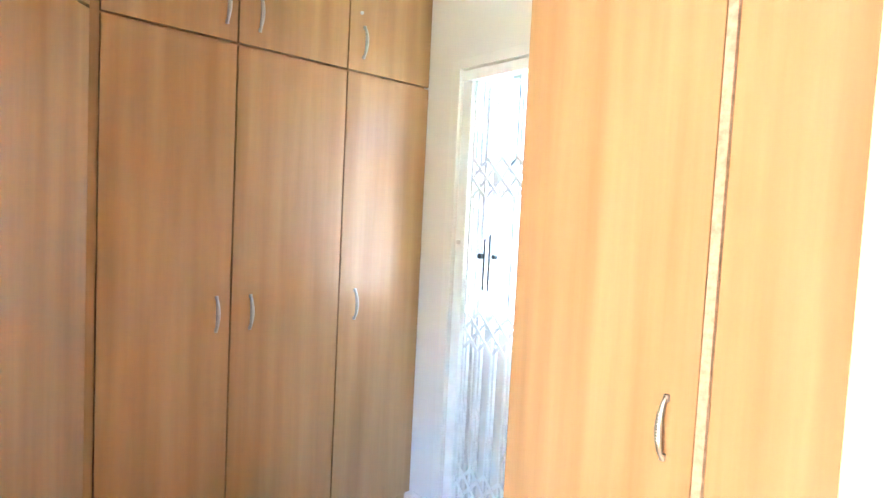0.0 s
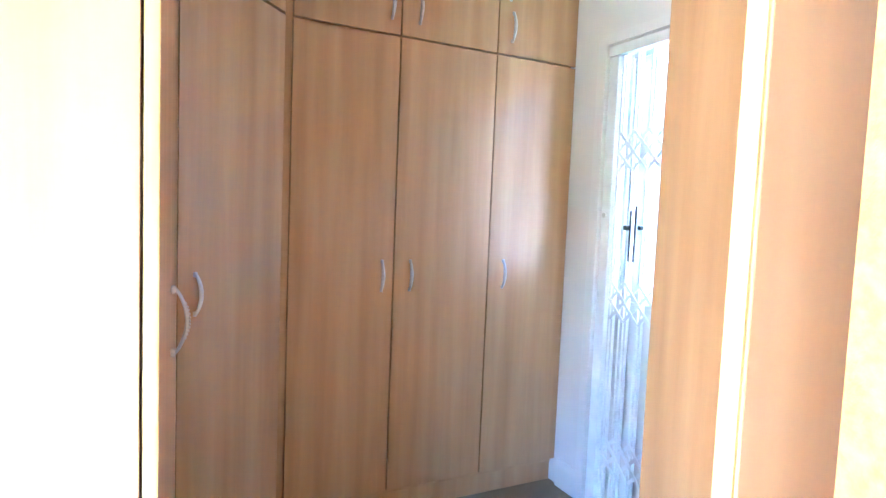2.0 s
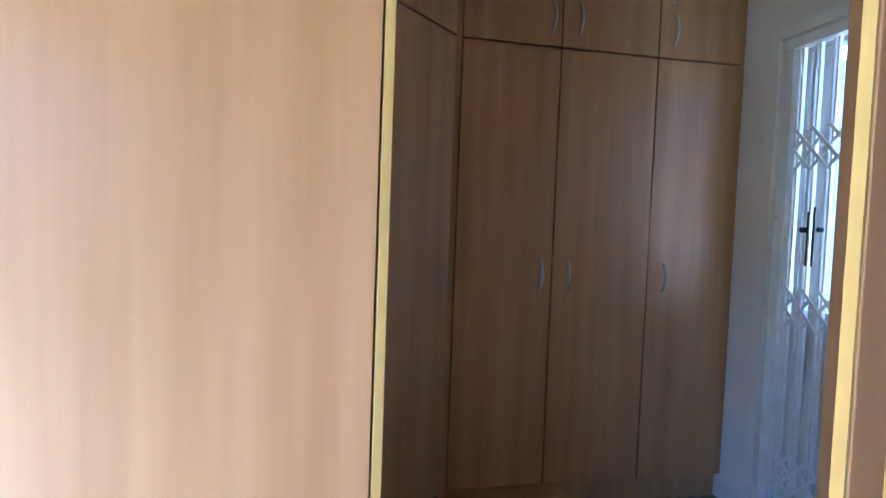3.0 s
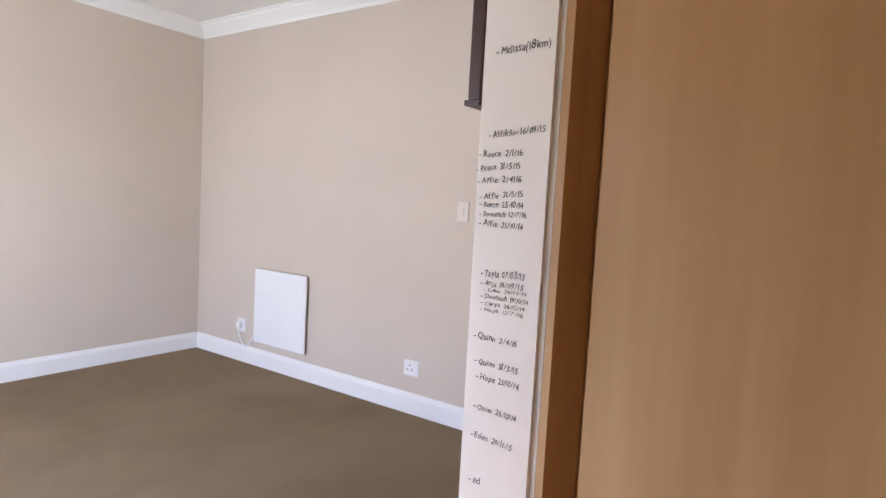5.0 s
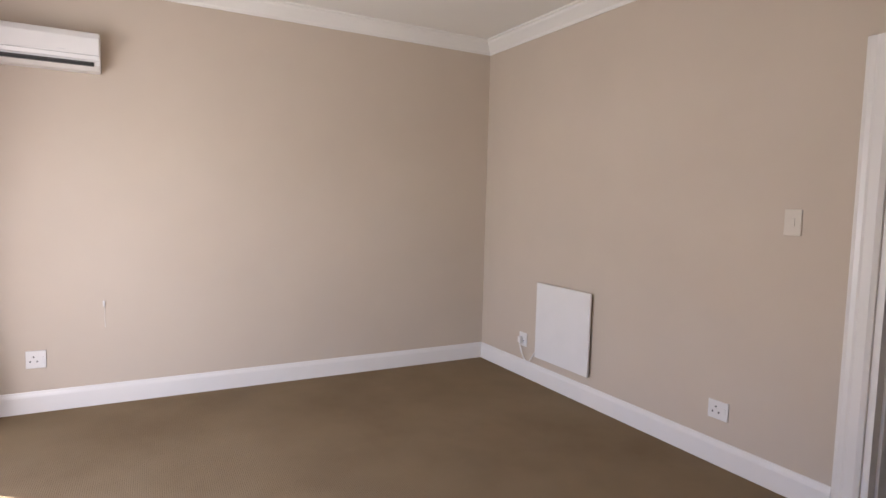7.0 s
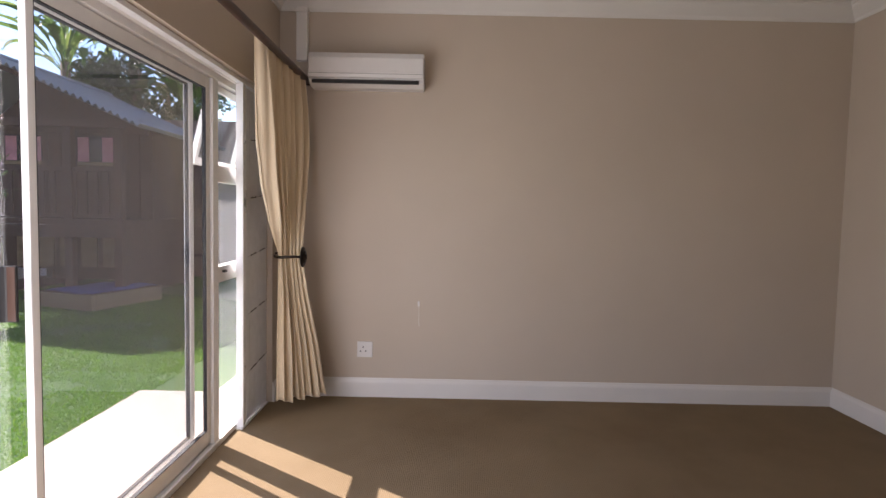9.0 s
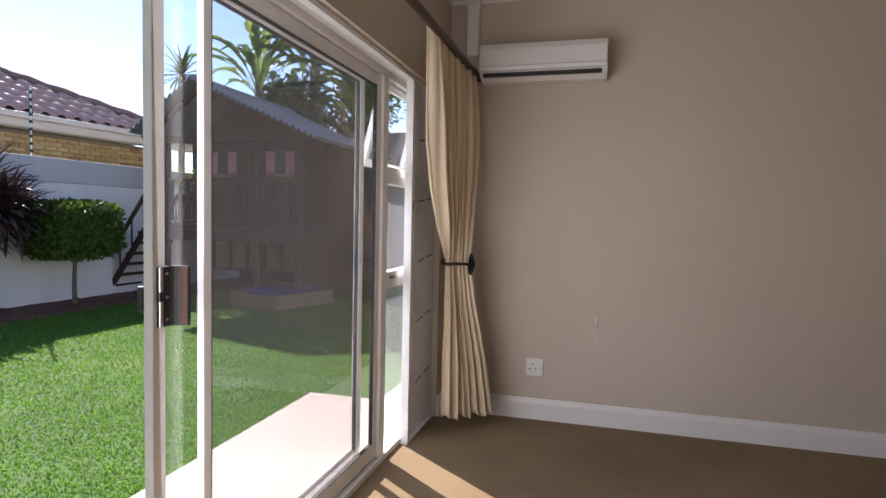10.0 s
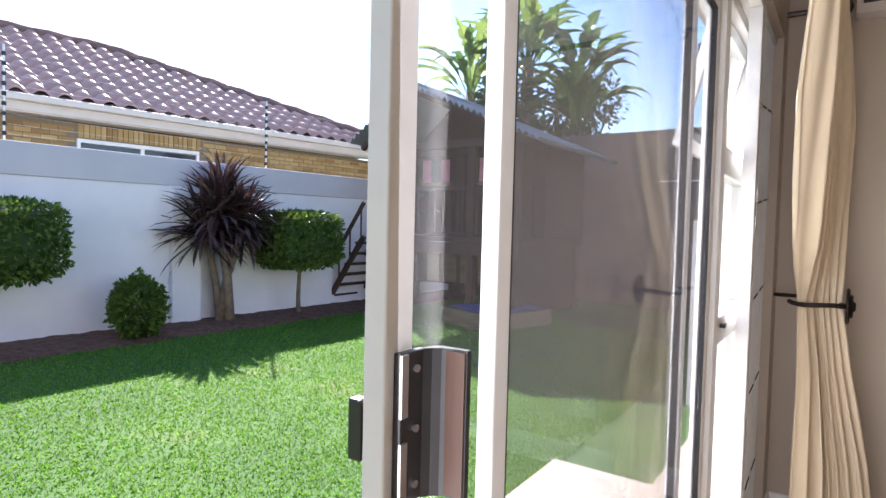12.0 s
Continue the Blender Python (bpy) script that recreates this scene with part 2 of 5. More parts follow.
def profile_run(bm, profile, start, end, inward):
    """A moulding: a profile of (out, up) points swept from start to end along a wall; inward points into the room."""
    rings = []
    for at in (start, end):
        rings.append([bm.verts.new((at[0] + inward[0] * o, at[1] + inward[1] * o, u)) for o, u in profile])
    k = len(profile)
    for i in range(k):
        bm.faces.new((rings[0][i], rings[0][(i + 1) % k], rings[1][(i + 1) % k], rings[1][i]))
    bm.faces.new(rings[0][::-1])
    bm.faces.new(rings[1])
    return bm

# ---- the rooms: floor, walls, ceiling ----
CEIL = 2.86
EAST = 6.92          # wall with the gated door
SOUTH = -4.05        # wall with the sliding door, its room face
tagged(part("floor", box(bmesh.new(), -0.02, 7.0, -4.2, 0.02, -0.06, 0), CARPET),
       "brown ribbed carpet, worn with faint stains", "carpet", kind="structure")
part_ceiling = tagged(part("ceiling", box(bmesh.new(), -0.2, 7.1, -4.3, 1.6, CEIL, CEIL + 0.12), CEILING),
                      "plain white painted ceiling with plaster cornice", "ceiling", kind="structure")
solid("wall_west", [(-0.22, 0, -4.3, 0.2, -0.1, CEIL)], WALL, "greige painted plaster wall behind the air conditioner", "wall")
DOOR_L, DOOR_R, DOOR_T = 3.19, 4.00, 2.08
solid("wall_north", [(0, DOOR_L, 0, 0.2, 0, CEIL), (DOOR_R, 7.1, 0, 0.2, 0, CEIL), (DOOR_L, DOOR_R, 0, 0.2, DOOR_T, CEIL)], WALL,
      "greige painted plaster wall with a doorway", "wall")
solid("wall_nib", [(4.150, 4.318, -2.06, -0.002, 0, CEIL)], WHITEWALL, "off-white painted wall stub beside the wardrobes", "wall")
GATE_N, GATE_S, GATE_T = -0.80, -1.62, 2.215
solid("wall_east", [(EAST, 7.12, GATE_N, 0, 0, CEIL), (EAST, 7.12, -4.3, GATE_S, 0, CEIL), (EAST, 7.12, GATE_S, GATE_N, GATE_T, CEIL)], WHITEWALL,
      "off-white painted wall with a gated glass door", "wall")
OP_L, OP_R, OP_T = 0.17, 3.95, 2.13
solid("wall_south", [(0, OP_L, -4.30, SOUTH, -0.1, CEIL), (OP_R, 7.1, -4.30, SOUTH, -0.1, CEIL), (OP_L, OP_R, -4.30, SOUTH, OP_T, CEIL)], WALL,
      "greige painted plaster wall round the sliding door", "wall")
solid("passage_beyond_door", [(2.6, 4.4, 1.5, 1.6, 0, CEIL), (2.5, 2.6, 0.2, 1.6, 0, CEIL), (4.4, 4.5, 0.2, 1.6, 0, CEIL), (2.5, 4.5, 0.2, 1.6, -0.05, 0)], WHITEWALL,
      "plain wall of the passage beyond the bedroom door", "wall")

# the rounded, written-on end of the nib
bm = box(bmesh.new(), 4.150, 4.318, -2.075, -2.059, 0, CEIL)
es = [e for e in bm.edges if abs(e.verts[0].co.y + 2.075) < 1e-4 and abs(e.verts[1].co.y + 2.075) < 1e-4 and abs(e.verts[0].co.z - e.verts[1].co.z) > 1]
bmesh.ops.bevel(bm, geom=es, offset=0.011, segments=4, affect="EDGES")
tagged(part("wall_nib_end", bm, WHITEWALL), "off-white wall end with children's heights written on it", "wall", kind="structure")

SKIRT = [(0, 0), (0.016, 0), (0.016, 0.105), (0.013, 0.118), (0.009, 0.126), (0.006, 0.138), (0, 0.140)]
CORN = [(o, u - 0.04) for o, u in ((0, 2.79), (0.010, 2.79), (0.014, 2.812), (0.030, 2.825), (0.055, 2.848), (0.080, 2.868), (0.088, 2.884), (0.105, 2.888), (0.105, 2.9), (0, 2.9))]


def skirting(name, a, b, inward):
    tagged(part(name, profile_run(bmesh.new(), SKIRT, a, b, inward), GLOSS), "white painted skirting board with a moulded top", "skirting", kind="structure")


def cornice(name, a, b, inward):
    tagged(part(name, profile_run(bmesh.new(), CORN, a, b, inward), CEILING), "white moulded plaster cornice", "cornice", kind="structure")


skirting("baseboard_west", (0, -4.04), (0, 0), (1, 0))
skirting("baseboard_north", (0.016, 0), (3.073, 0), (0, -1))
skirting("baseboard_north_2", (4.1175, 0), (4.150, 0), (0, -1))
skirting("baseboard_south", (0.016, SOUTH), (OP_L, SOUTH), (0, 1))
skirting("baseboard_south_2", (OP_R, SOUTH), (6.9, SOUTH), (0, 1))
skirting("baseboard_nib", (4.150, -2.07), (4.150, -0.02), (-1, 0))
skirting("baseboard_east", (EAST, -0.90 + 0.1), (EAST, -0.59), (-1, 0))
skirting("baseboard_east_2", (EAST, -4.04), (EAST, -2.8), (-1, 0))
cornice("cornice_west", (0, -4.05), (0, 0), (1, 0))
cornice("cornice_north", (0, 0), (4.150, 0), (0, -1))
cornice("cornice_south", (0, SOUTH), (6.92, SOUTH), (0, 1))
cornice("cornice_nib", (4.150, -2.07), (4.150, 0), (-1, 0))
cornice("cornice_east", (EAST, -4.05), (EAST, -2.8), (-1, 0))

# bedroom doorway: lining, architrave, strike plate
door = thing("door_1", "white painted door frame with a moulded architrave, door out of sight", "door frame", kind="structure")
ARCH = [(-0.0, 0), (0.012, 0), (0.022, 0.02), (0.022, 0.06), (0.016, 0.075), (0.020, 0.095), (0.012, 0.115), (0.0, 0.115)]


def architrave(name, x, sign):
    bm = bmesh.new()
    rings = [[bm.verts.new((x - sign * u, -o, z)) for o, u in ARCH] for z in (0.0, 2.205)]
    k = len(ARCH)
    for i in range(k):
        bm.faces.new((rings[0][i], rings[0][(i + 1) % k], rings[1][(i + 1) % k], rings[1][i]))
    bm.faces.new(rings[0])
    bm.faces.new(rings[1])
    part(name, bm, GLOSS, door)


architrave("architrave_side", DOOR_L, 1)
architrave("architrave_side", DOOR_R, -1)
bx("architrave_head", GLOSS, door, DOOR_L, DOOR_R, -0.022, 0, DOOR_T, 2.205, 0.004)
bx("door_lining", GLOSS, door, DOOR_L, DOOR_L + 0.03, 0.002, 0.198, 0, DOOR_T - 0.03)
bx("door_lining", GLOSS, door, DOOR_R - 0.03, DOOR_R, 0.002, 0.198, 0, DOOR_T - 0.03)
bx("door_lining", GLOSS, door, DOOR_L, DOOR_R, 0.002, 0.198, DOOR_T - 0.03, DOOR_T)
bx("door_stop", GLOSS, door, DOOR_L + 0.03, DOOR_L + 0.043, 0.06, 0.10, 0, DOOR_T - 0.03)
bx("strike_plate", BRONZE, door, DOOR_L + 0.0303, DOOR_L + 0.034, 0.012, 0.05, 1.20, 1.34, 0, "dark metal strike plate")

# ---- things on the bedroom walls ----


def socket(name, m, w, h, label, plug=False):
    s = thing(name, label, "socket", m)
    bx("faceplate", PLASTIC, s, -w / 2, w / 2, -0.010, 0, -h / 2, h / 2, 0.004)
    for dx, dz in ((0, 0.018), (-0.019, -0.012), (0.019, -0.012)):
        part("pin_hole", disc(bmesh.new(), pose(dx - 0.012, -0.0104, dz, 90), 0.0055, 0.002, 10), SOCKETDARK, s)
    bx("rocker", PLASTIC, s, w / 2 - 0.026, w / 2 - 0.012, -0.014, -0.009, -0.012, 0.018, 0.002)
    if plug:
        part("plug", box(bmesh.new(), -0.03, 0.012, -0.045, -0.011, -0.03, 0.022, 0.009), PLASTIC, s, "white plug pushed in")
    return s


socket("wall_socket", pose(2.465, 0, 0.31), 0.125, 0.105, "white plastic power socket low on the greige wall")
socket("wall_socket", pose(0, -3.423, 0.35, 0, 0, 90), 0.112, 0.115, "white plastic power socket under the air conditioner")
socket("wall_socket", pose(0.645, 0, 0.31), 0.10, 0.115, "white power socket with the heater's plug in it", True)
sw = thing("light_switch", "cream plastic light switch with one rocker beside the door", "light switch", pose(2.803, 0, 1.375))
bx("faceplate", CREAM, sw, -0.043, 0.043, -0.009, 0, -0.065, 0.065, 0.004)
bx("rocker", CREAM, sw, -0.012, 0.012, -0.014, -0.008, -0.022, 0.022, 0.002)

heater = thing("panel_heater", "flat white square panel heater fixed low on the wall", "heater", pose(1.150, 0, 0.212))
bx("panel", PLASTIC, heater, -0.302, 0.302, -0.042, -0.026, 0, 0.602, 0.003)
for dx in (-0.24, 0.24):
    for dz in (0.06, 0.54):
        part("spacer", disc(bmesh.new(), pose(dx, -0.013, dz, 90), 0.012, 0.026, 12), PLASTIC, heater)
pts = [(-0.505 - 0.01, -0.035, 0.07)] + [(-0.515 + 0.23 * u, -0.04, 0.07 - 0.115 * math.sin(math.pi * min(u * 1.1, 1)) - 0.04 * u) for u in [i / 14 for i in range(1, 15)]]
part("cable", tube(bmesh.new(), pts, 0.0045, 8), PLASTIC, heater, "thin white flex to the socket", True)

nail = thing("wall_cable_clip", "small white clip on the wall with a short thin cable", "cable", pose(0, -3.035, 0.70))
bx("clip", PLASTIC, nail, 0.0005, 0.012, -0.009, 0.006, -0.026, 0.012, 0.003)
part("cable", tube(bmesh.new(), [(0.006, 0, -0.02), (0.004, 0.002, -0.06), (0.003, 0.001, -0.12), (0.003, 0.004, -0.17)], 0.002, 6), PLASTIC, nail)

# air conditioner with its trunking
ac = thing("air_conditioner", "white wall-mounted split air conditioner with a dark outlet slot", "air conditioner", pose(0, -3.415, 2.205) @ Matrix.Diagonal((1, 1, 0.83, 1)))
bm = bmesh.new()
prof = [(0.0, 0.0), (0.10, 0.0), (0.165, 0.030), (0.172, 0.062), (0.196, 0.066), (0.200, 0.09), (0.198, 0.225), (0.182, 0.262), (0.15, 0.275), (0.0, 0.275)]
rings = [[bm.verts.new((o, y, u)) for o, u in prof] for y in (-0.392, 0.392)]
for i in range(len(prof)):
    k = (i + 1) % len(prof)
    bm.faces.new((rings[0][i], rings[0][k], rings[1][k], rings[1][i]))
bm.faces.new(rings[0])
bm.faces.new(rings[1])
es = [e for e in bm.edges if abs(e.verts[0].co.y - e.verts[1].co.y) < 1e-4]
bmesh.ops.bevel(bm, geom=es, offset=0.006, segments=2, affect="EDGES")
part("casing", bm, PLASTIC, ac)
bx("outlet_slot", BLACK, ac, 0.150, 0.1775, -0.37, 0.36, 0.024, 0.052, 0, "dark air outlet slot")
bx("louvre", GREYDARK, ac, 0.168, 0.181, -0.35, 0.345, 0.042, 0.045, 0.001)
for k in range(4):
    bx("guide_vane", PLASTIC, ac, 0.160, 0.177, -0.27 + k * 0.18, -0.263 + k * 0.18, 0.030, 0.058)
bx("front_panel", PLASTIC, ac, 0.197, 0.2035, -0.388, 0.388, 0.10, 0.222, 0.003)
# thin strip in shadow grey, paints the dark of the groove
bx("panel_groove", GREYDARK, ac, 0.196, 0.2008, -0.386, 0.386, 0.0945, 0.0965)
bx("badge", CHROME, ac, 0.2032, 0.2045, 0.17, 0.21, 0.115, 0.122)
trunk = thing("cable_trunking", "white plastic trunking running from the air conditioner to the ceiling", "trunking", pose(0, -3.885, 2.40))
bx("cover", PLASTIC, trunk, 0, 0.055, -0.038, 0.038, 0, 0.37, 0.004)
bx("collar", PLASTIC, trunk, 0, 0.062, -0.044, 0.044, 0.33, 0.36, 0.003)

# dark wooden rail on the nib's bedroom face
rail = thing("coat_rail", "dark stained wooden board fixed to the wall stub", "wall board", pose(4.150, -2.028, 1.622))
bx("board", DARKWOOD, rail, -0.032, -0.001, -0.04, 0.75, 0, 0.95, 0.004)
bx("bottom_lip", DARKWOOD, rail, -0.038, -0.001, -0.043, 0.755, -0.012, -0.0005, 0.002)

# ---- writing on the wall end ----
NOTES = [
    (4.194, 1.707, "(18km)", 0.024, 3, "Melissa"), (4.188, 1.549, "-16/09/15", 0.020, 5, "Affikilo"),
    (4.168, 1.513, " 2/1/16", 0.019, 1, "Reece"), (4.164, 1.485, " 31/5/15", 0.019, 4, "Reece"),
    (4.168, 1.461, " 2/4/16", 0.018, 3, "Affie"), (4.174, 1.430, " 31/5/15", 0.018, 5, "Affie"),
    (4.175, 1.416, " 25/10/14", 0.017, 0, "Reece"), (4.176, 1.397, " 12/7/16", 0.016, 1, "Savannah"),
    (4.177, 1.379, " 25/10/14", 0.018, -2, "Affie"), (4.181, 1.279, " 07/03/15", 0.021, 1, "Tayla"),
    (4.182, 1.262, " 16/09/15", 0.017, -1, "Anja"), (4.190, 1.250, " 26/12/15", 0.010, 1, "Luke"),
    (4.184, 1.236, " 19/10/14", 0.016, -1, "Savannah"), (4.185, 1.223, " 26/12/14", 0.013, -1, "Carys"),
    (4.185, 1.211, " 12/7/16", 0.012, -1, "Hope"), (4.173, 1.154, " 2/4/16", 0.019, -2, "Quinn"),
    (4.179, 1.104, " 31/5/15", 0.019, -3, "Quinn"), (4.185, 1.073, " 25/10/14", 0.018, -2, "Hope"),
    (4.182, 1.012, " 26/10/14", 0.017, -4, "Quinn"), (4.180, 0.953, " 29/11/15", 0.018, -4, "Eden"),
    (4.180, 0.859, "", 0.018, -3, "Ed"),
]
hand = random.Random(31)


def letter(ch, size):
    cu = bpy.data.curves.new("letter", "FONT")
    cu.body, cu.size, cu.shear, cu.extrude, cu.resolution_u = ch, size, hand.uniform(0.02, 0.22), 0.0002, 2
    tmp = bpy.data.objects.new("tmp", cu)
    me = bpy.data.meshes.new_from_object(tmp)
    bpy.data.objects.remove(tmp)
    return me


def note(text, size, want):
    """One line of writing; the letters stand a little uneven on their line."""
    bm, x = bmesh.new(), 0.0
    for ch in text:
        if ch == " ":
            x += size * 0.5
            continue
        me = letter(ch, size * hand.uniform(0.88, 1.12))
        x0, x1 = min(v.co.x for v in me.vertices), max(v.co.x for v in me.vertices)
        wide = 1.5 if ch == "-" else hand.uniform(0.9, 1.1)
        me.transform(pose(x, hand.uniform(-0.05, 0.05) * size, 0, 0, 0, hand.uniform(-7, 7)) @ Matrix.Diagonal((wide, 1, 1, 1)) @ Matrix.Translation((-x0, 0, 0)))
        bm.from_mesh(me)
        x += (x1 - x0) * wide + size * (0.30 if ch == "-" else 0.085)
        bpy.data.meshes.remove(me)
    for v in bm.verts:
        v.co.x *= want / x
    return bm


for x, z, tail, size, tilt, word in NOTES:
    want = {"Melissa": 0.115, "Affikilo": 0.121, "Ed": 0.03}.get(word, 0.087 + 0.0022 * len(word))
    ob = part("handwriting", note("-" + word + tail, size * 0.93, want), INK)
    tagged(ob, "black marker writing on the off-white wall end", "writing", "height marks on the wall end")
    ob.matrix_basis = pose(x - (0.010 if z > 1.35 else 0.003), -2.0756, z - 0.006, 90, 0, 0) @ pose(0, 0, 0, 0, 0, tilt)

# ---- wardrobes ----


def handle_mesh():
    """A bowed cabinet handle, 0.14 m long, standing out along -y."""
    bm = bmesh.new()
    pts, n = [], 14
    rings = []
    for i in range(n + 1):
        u = i / n
        z = (u - 0.5) * 0.142
        out = 0.004 + 0.026 * math.sin(math.pi * u) ** 0.75
        w = 0.0045 + 0.0045 * math.sin(math.pi * u)
        d = 0.0035
        rings.append([bm.verts.new((sx * w, -out + sy * d, z)) for sx, sy in ((-1, 1), (-0.7, -0.6), (0, -1), (0.7, -0.6), (1, 1))])
    for a, b in zip(rings, rings[1:]):
        for k in range(5):
            bm.faces.new((a[k], a[(k + 1) % 5], b[(k + 1) % 5], b[k]))
    bm.faces.new(rings[0])
    bm.faces.new(rings[-1])
    for z in (-0.064, 0.064):
        box(bm, -0.006, 0.006, -0.009, 0.0, z - 0.008, z + 0.008, 0.002)
    for i in range(11):
        z = -0.035 + i * 0.007
        out = 0.0335 * math.sin(math.pi * (z / 0.142 + 0.5)) ** 0.75
        bmesh.ops.create_uvsphere(bm, u_segments=6, v_segments=4, radius=0.0032, matrix=pose(0, -out - 0.001, z))
    bmesh.ops.recalc_face_normals(bm, faces=bm.faces)
    me = bpy.data.meshes.new("handle")
    bm.to_mesh(me)
    bm.free()
    me.materials.append(CHROME)
    me.polygons.foreach_set("use_smooth", [True] * len(me.polygons))
    return me


HANDLE = handle_mesh()


def leaf(parent, x0, x1, z0, z1, handle=None, y=0.0, name="door", t=0.018, edge=JOINT):
    """A laminate door leaf in the plane y (front), with banding on its edges and a bowed handle at (x, z)."""
    d = part(name, box(bmesh.new(), x0 + 0.0038, x1 - 0.0038, y, y + t, z0 + 0.002, z1 - 0.003, 0.0012), LAMINATE, parent)
    bx("edge_banding", edge, d, x0 + 0.0024, x0 + 0.0037, y + 0.001, y + t - 0.001, z0 + 0.003, z1 - 0.003)
    bx("edge_banding", edge, d, x1 - 0.0037, x1 - 0.0024, y + 0.001, y + t - 0.001, z0 + 0.003, z1 - 0.003)
    if handle:
        h = tagged(new("handle", HANDLE), "bowed chrome handle")
        h.parent = d
        h.matrix_basis = pose(handle[0], y, handle[1])
    return d


BASE, SPLIT, TOP = 0.130, 2.158, 2.82


def unit(name, label, m, width, depth, leaves, plinth_in=0.045, hz=1.12):
    """A wardrobe unit: front in the local plane y = 0, body behind it, plinth below. leaves: (x0, x1, handle x, upper handle x)."""
    w = thing(name, label, "wardrobe", m, "fitted wardrobes")
    bx("body", LAMINATE, w, 0.001, width - 0.001, 0.040, depth, BASE - 0.03, CEIL - 0.003)
    bx("plinth", LAMINATE, w, 0.001, width - 0.001, plinth_in, depth, 0, BASE - 0.031)
    bx("top_filler", LAMINATE, w, 0.001, width - 0.001, 0.004, 0.0205, TOP + 0.003, CEIL - 0.003)
    for x0, x1, hx, ux in leaves:
        leaf(w, x0, x1, BASE, SPLIT, (hx, hz) if hx is not None else None)
        leaf(w, x0, x1, SPLIT + 0.006, TOP, (ux, 2.295) if ux is not None else None, name="upper_door")
    return w


W0 = 5.500
back = unit("wardrobe", "beech laminate fitted wardrobe with three tall doors and top cupboards",
            pose(W0, -0.565, 0), 6.918 - W0, 0.56,
            [(0.0, 5.964 - W0, 5.908 - W0, 5.919 - W0), (5.964 - W0, 6.452 - W0, 6.043 - W0, 6.048 - W0), (6.452 - W0, 6.917 - W0, 6.535 - W0, 6.530 - W0)])
lock = part("cupboard_lock", disc(bmesh.new(), pose(6.512 - W0, -0.003, 2.42, 90), 0.008, 0.008, 14, 0.001), CHROME, back, "small round cylinder lock")

# diagonal corner unit
DX, DY = 5.470 - 5.075, -0.585 + 1.005
diag_len = math.hypot(DX, DY)
diag = unit("corner_wardrobe", "beech laminate corner wardrobe with one diagonal door",
            pose(5.075, -1.005, 0, 0, 0, math.degrees(math.atan2(DY, DX))), diag_len, 0.28,
            [(0.0, diag_len, 0.075, 0.09)])
bx("corner_post", LAMINATE, back, -0.028, -0.002, 0.010, 0.03, 0, CEIL - 0.004)

# wardrobe against the nib, its doors facing the dressing space, its end facing the bedroom
side = unit("wardrobe", "beech laminate wardrobe with a pale end panel towards the bedroom",
            pose(5.014, -2.225, 0, 0, 0, 87.2), 1.215, 0.52,
            [(0.0, 0.60, 0.535, 0.535), (0.60, 1.215, None, None)], hz=1.18)
end = tagged(part("wardrobe_end_panel", box(bmesh.new(), 4.472, 4.9955, -2.256, -2.232, 0.0, CEIL - 0.004, 0.0015), LAMINATE),
             "tall beech laminate end panel closing the wardrobe", "panel", kind="structure")
tagged(bx("door_edge_strip", EDGE, None, 4.9985, 5.0145, -2.254, -2.2285, 0.13, 2.82, 0.002), "yellow edge banding along the wardrobe's end", "edging", kind="structure")
tagged(bx("nib_cladding", LAMINATE, None, 4.3185, 4.3355, -2.064, -1.8855, 0, CEIL - 0.004, 0.001), "brown laminate board lining the side of the wall stub", "panel", kind="structure")
tagged(bx("wardrobe_filler", LAMINATE, None, 4.336, 4.50, -1.885, -1.865, 0, CEIL - 0.004, 0.001), "brown laminate filler strip beside the wall stub", "filler", kind="structure")

# wardrobe along the east wall, facing west
east = unit("wardrobe", "beech laminate fitted wardrobe beside the gated door",
            pose(6.300, -1.735, 0, 0, 0, -95), 1.0, 0.50,
            [(0.0, 0.552, 0.485, 0.485), (0.575, 1.0, None, None)])
bx("divider_edge", RAW, east, 0.553, 0.574, -0.003, 0.020, BASE, SPLIT, 0.001, "chipped raw board edge")

# tall leaf standing across the end of the east wardrobe, and a door folded back before it
partition = tagged(part("wardrobe_return_panel", box(bmesh.new(), 5.265, 6.9, -2.772, -2.759, 0.0, 2.82, 0.0012), LAMINATE),
                   "tall beech laminate return panel at the end of the wardrobes", "panel", kind="structure")
tagged(bx("return_panel_edge", EDGE, None, 5.2625, 5.2645, -2.771, -2.760, 0.002, 2.818), "yellow edge banding of the return panel", "edging", kind="structure")
fold = thing("open_wardrobe_door", "beech laminate wardrobe door standing open, yellow edged, with a bowed handle", "wardrobe door",
             pose(5.191, -2.876, 0, 0, 0, -10))
leaf(fold, 0.0, 0.45, 0.0, 2.18, (0.045, 1.12), y=-0.010, t=0.036, edge=OCHRE)
bx("hinge", CHROME, fold, 0.41, 0.45, 0.021, 0.05, 0.4, 0.44, 0.003)
bx("hinge", CHROME, fold, 0.41, 0.45, 0.021, 0.05, 1.8, 1.84, 0.003)

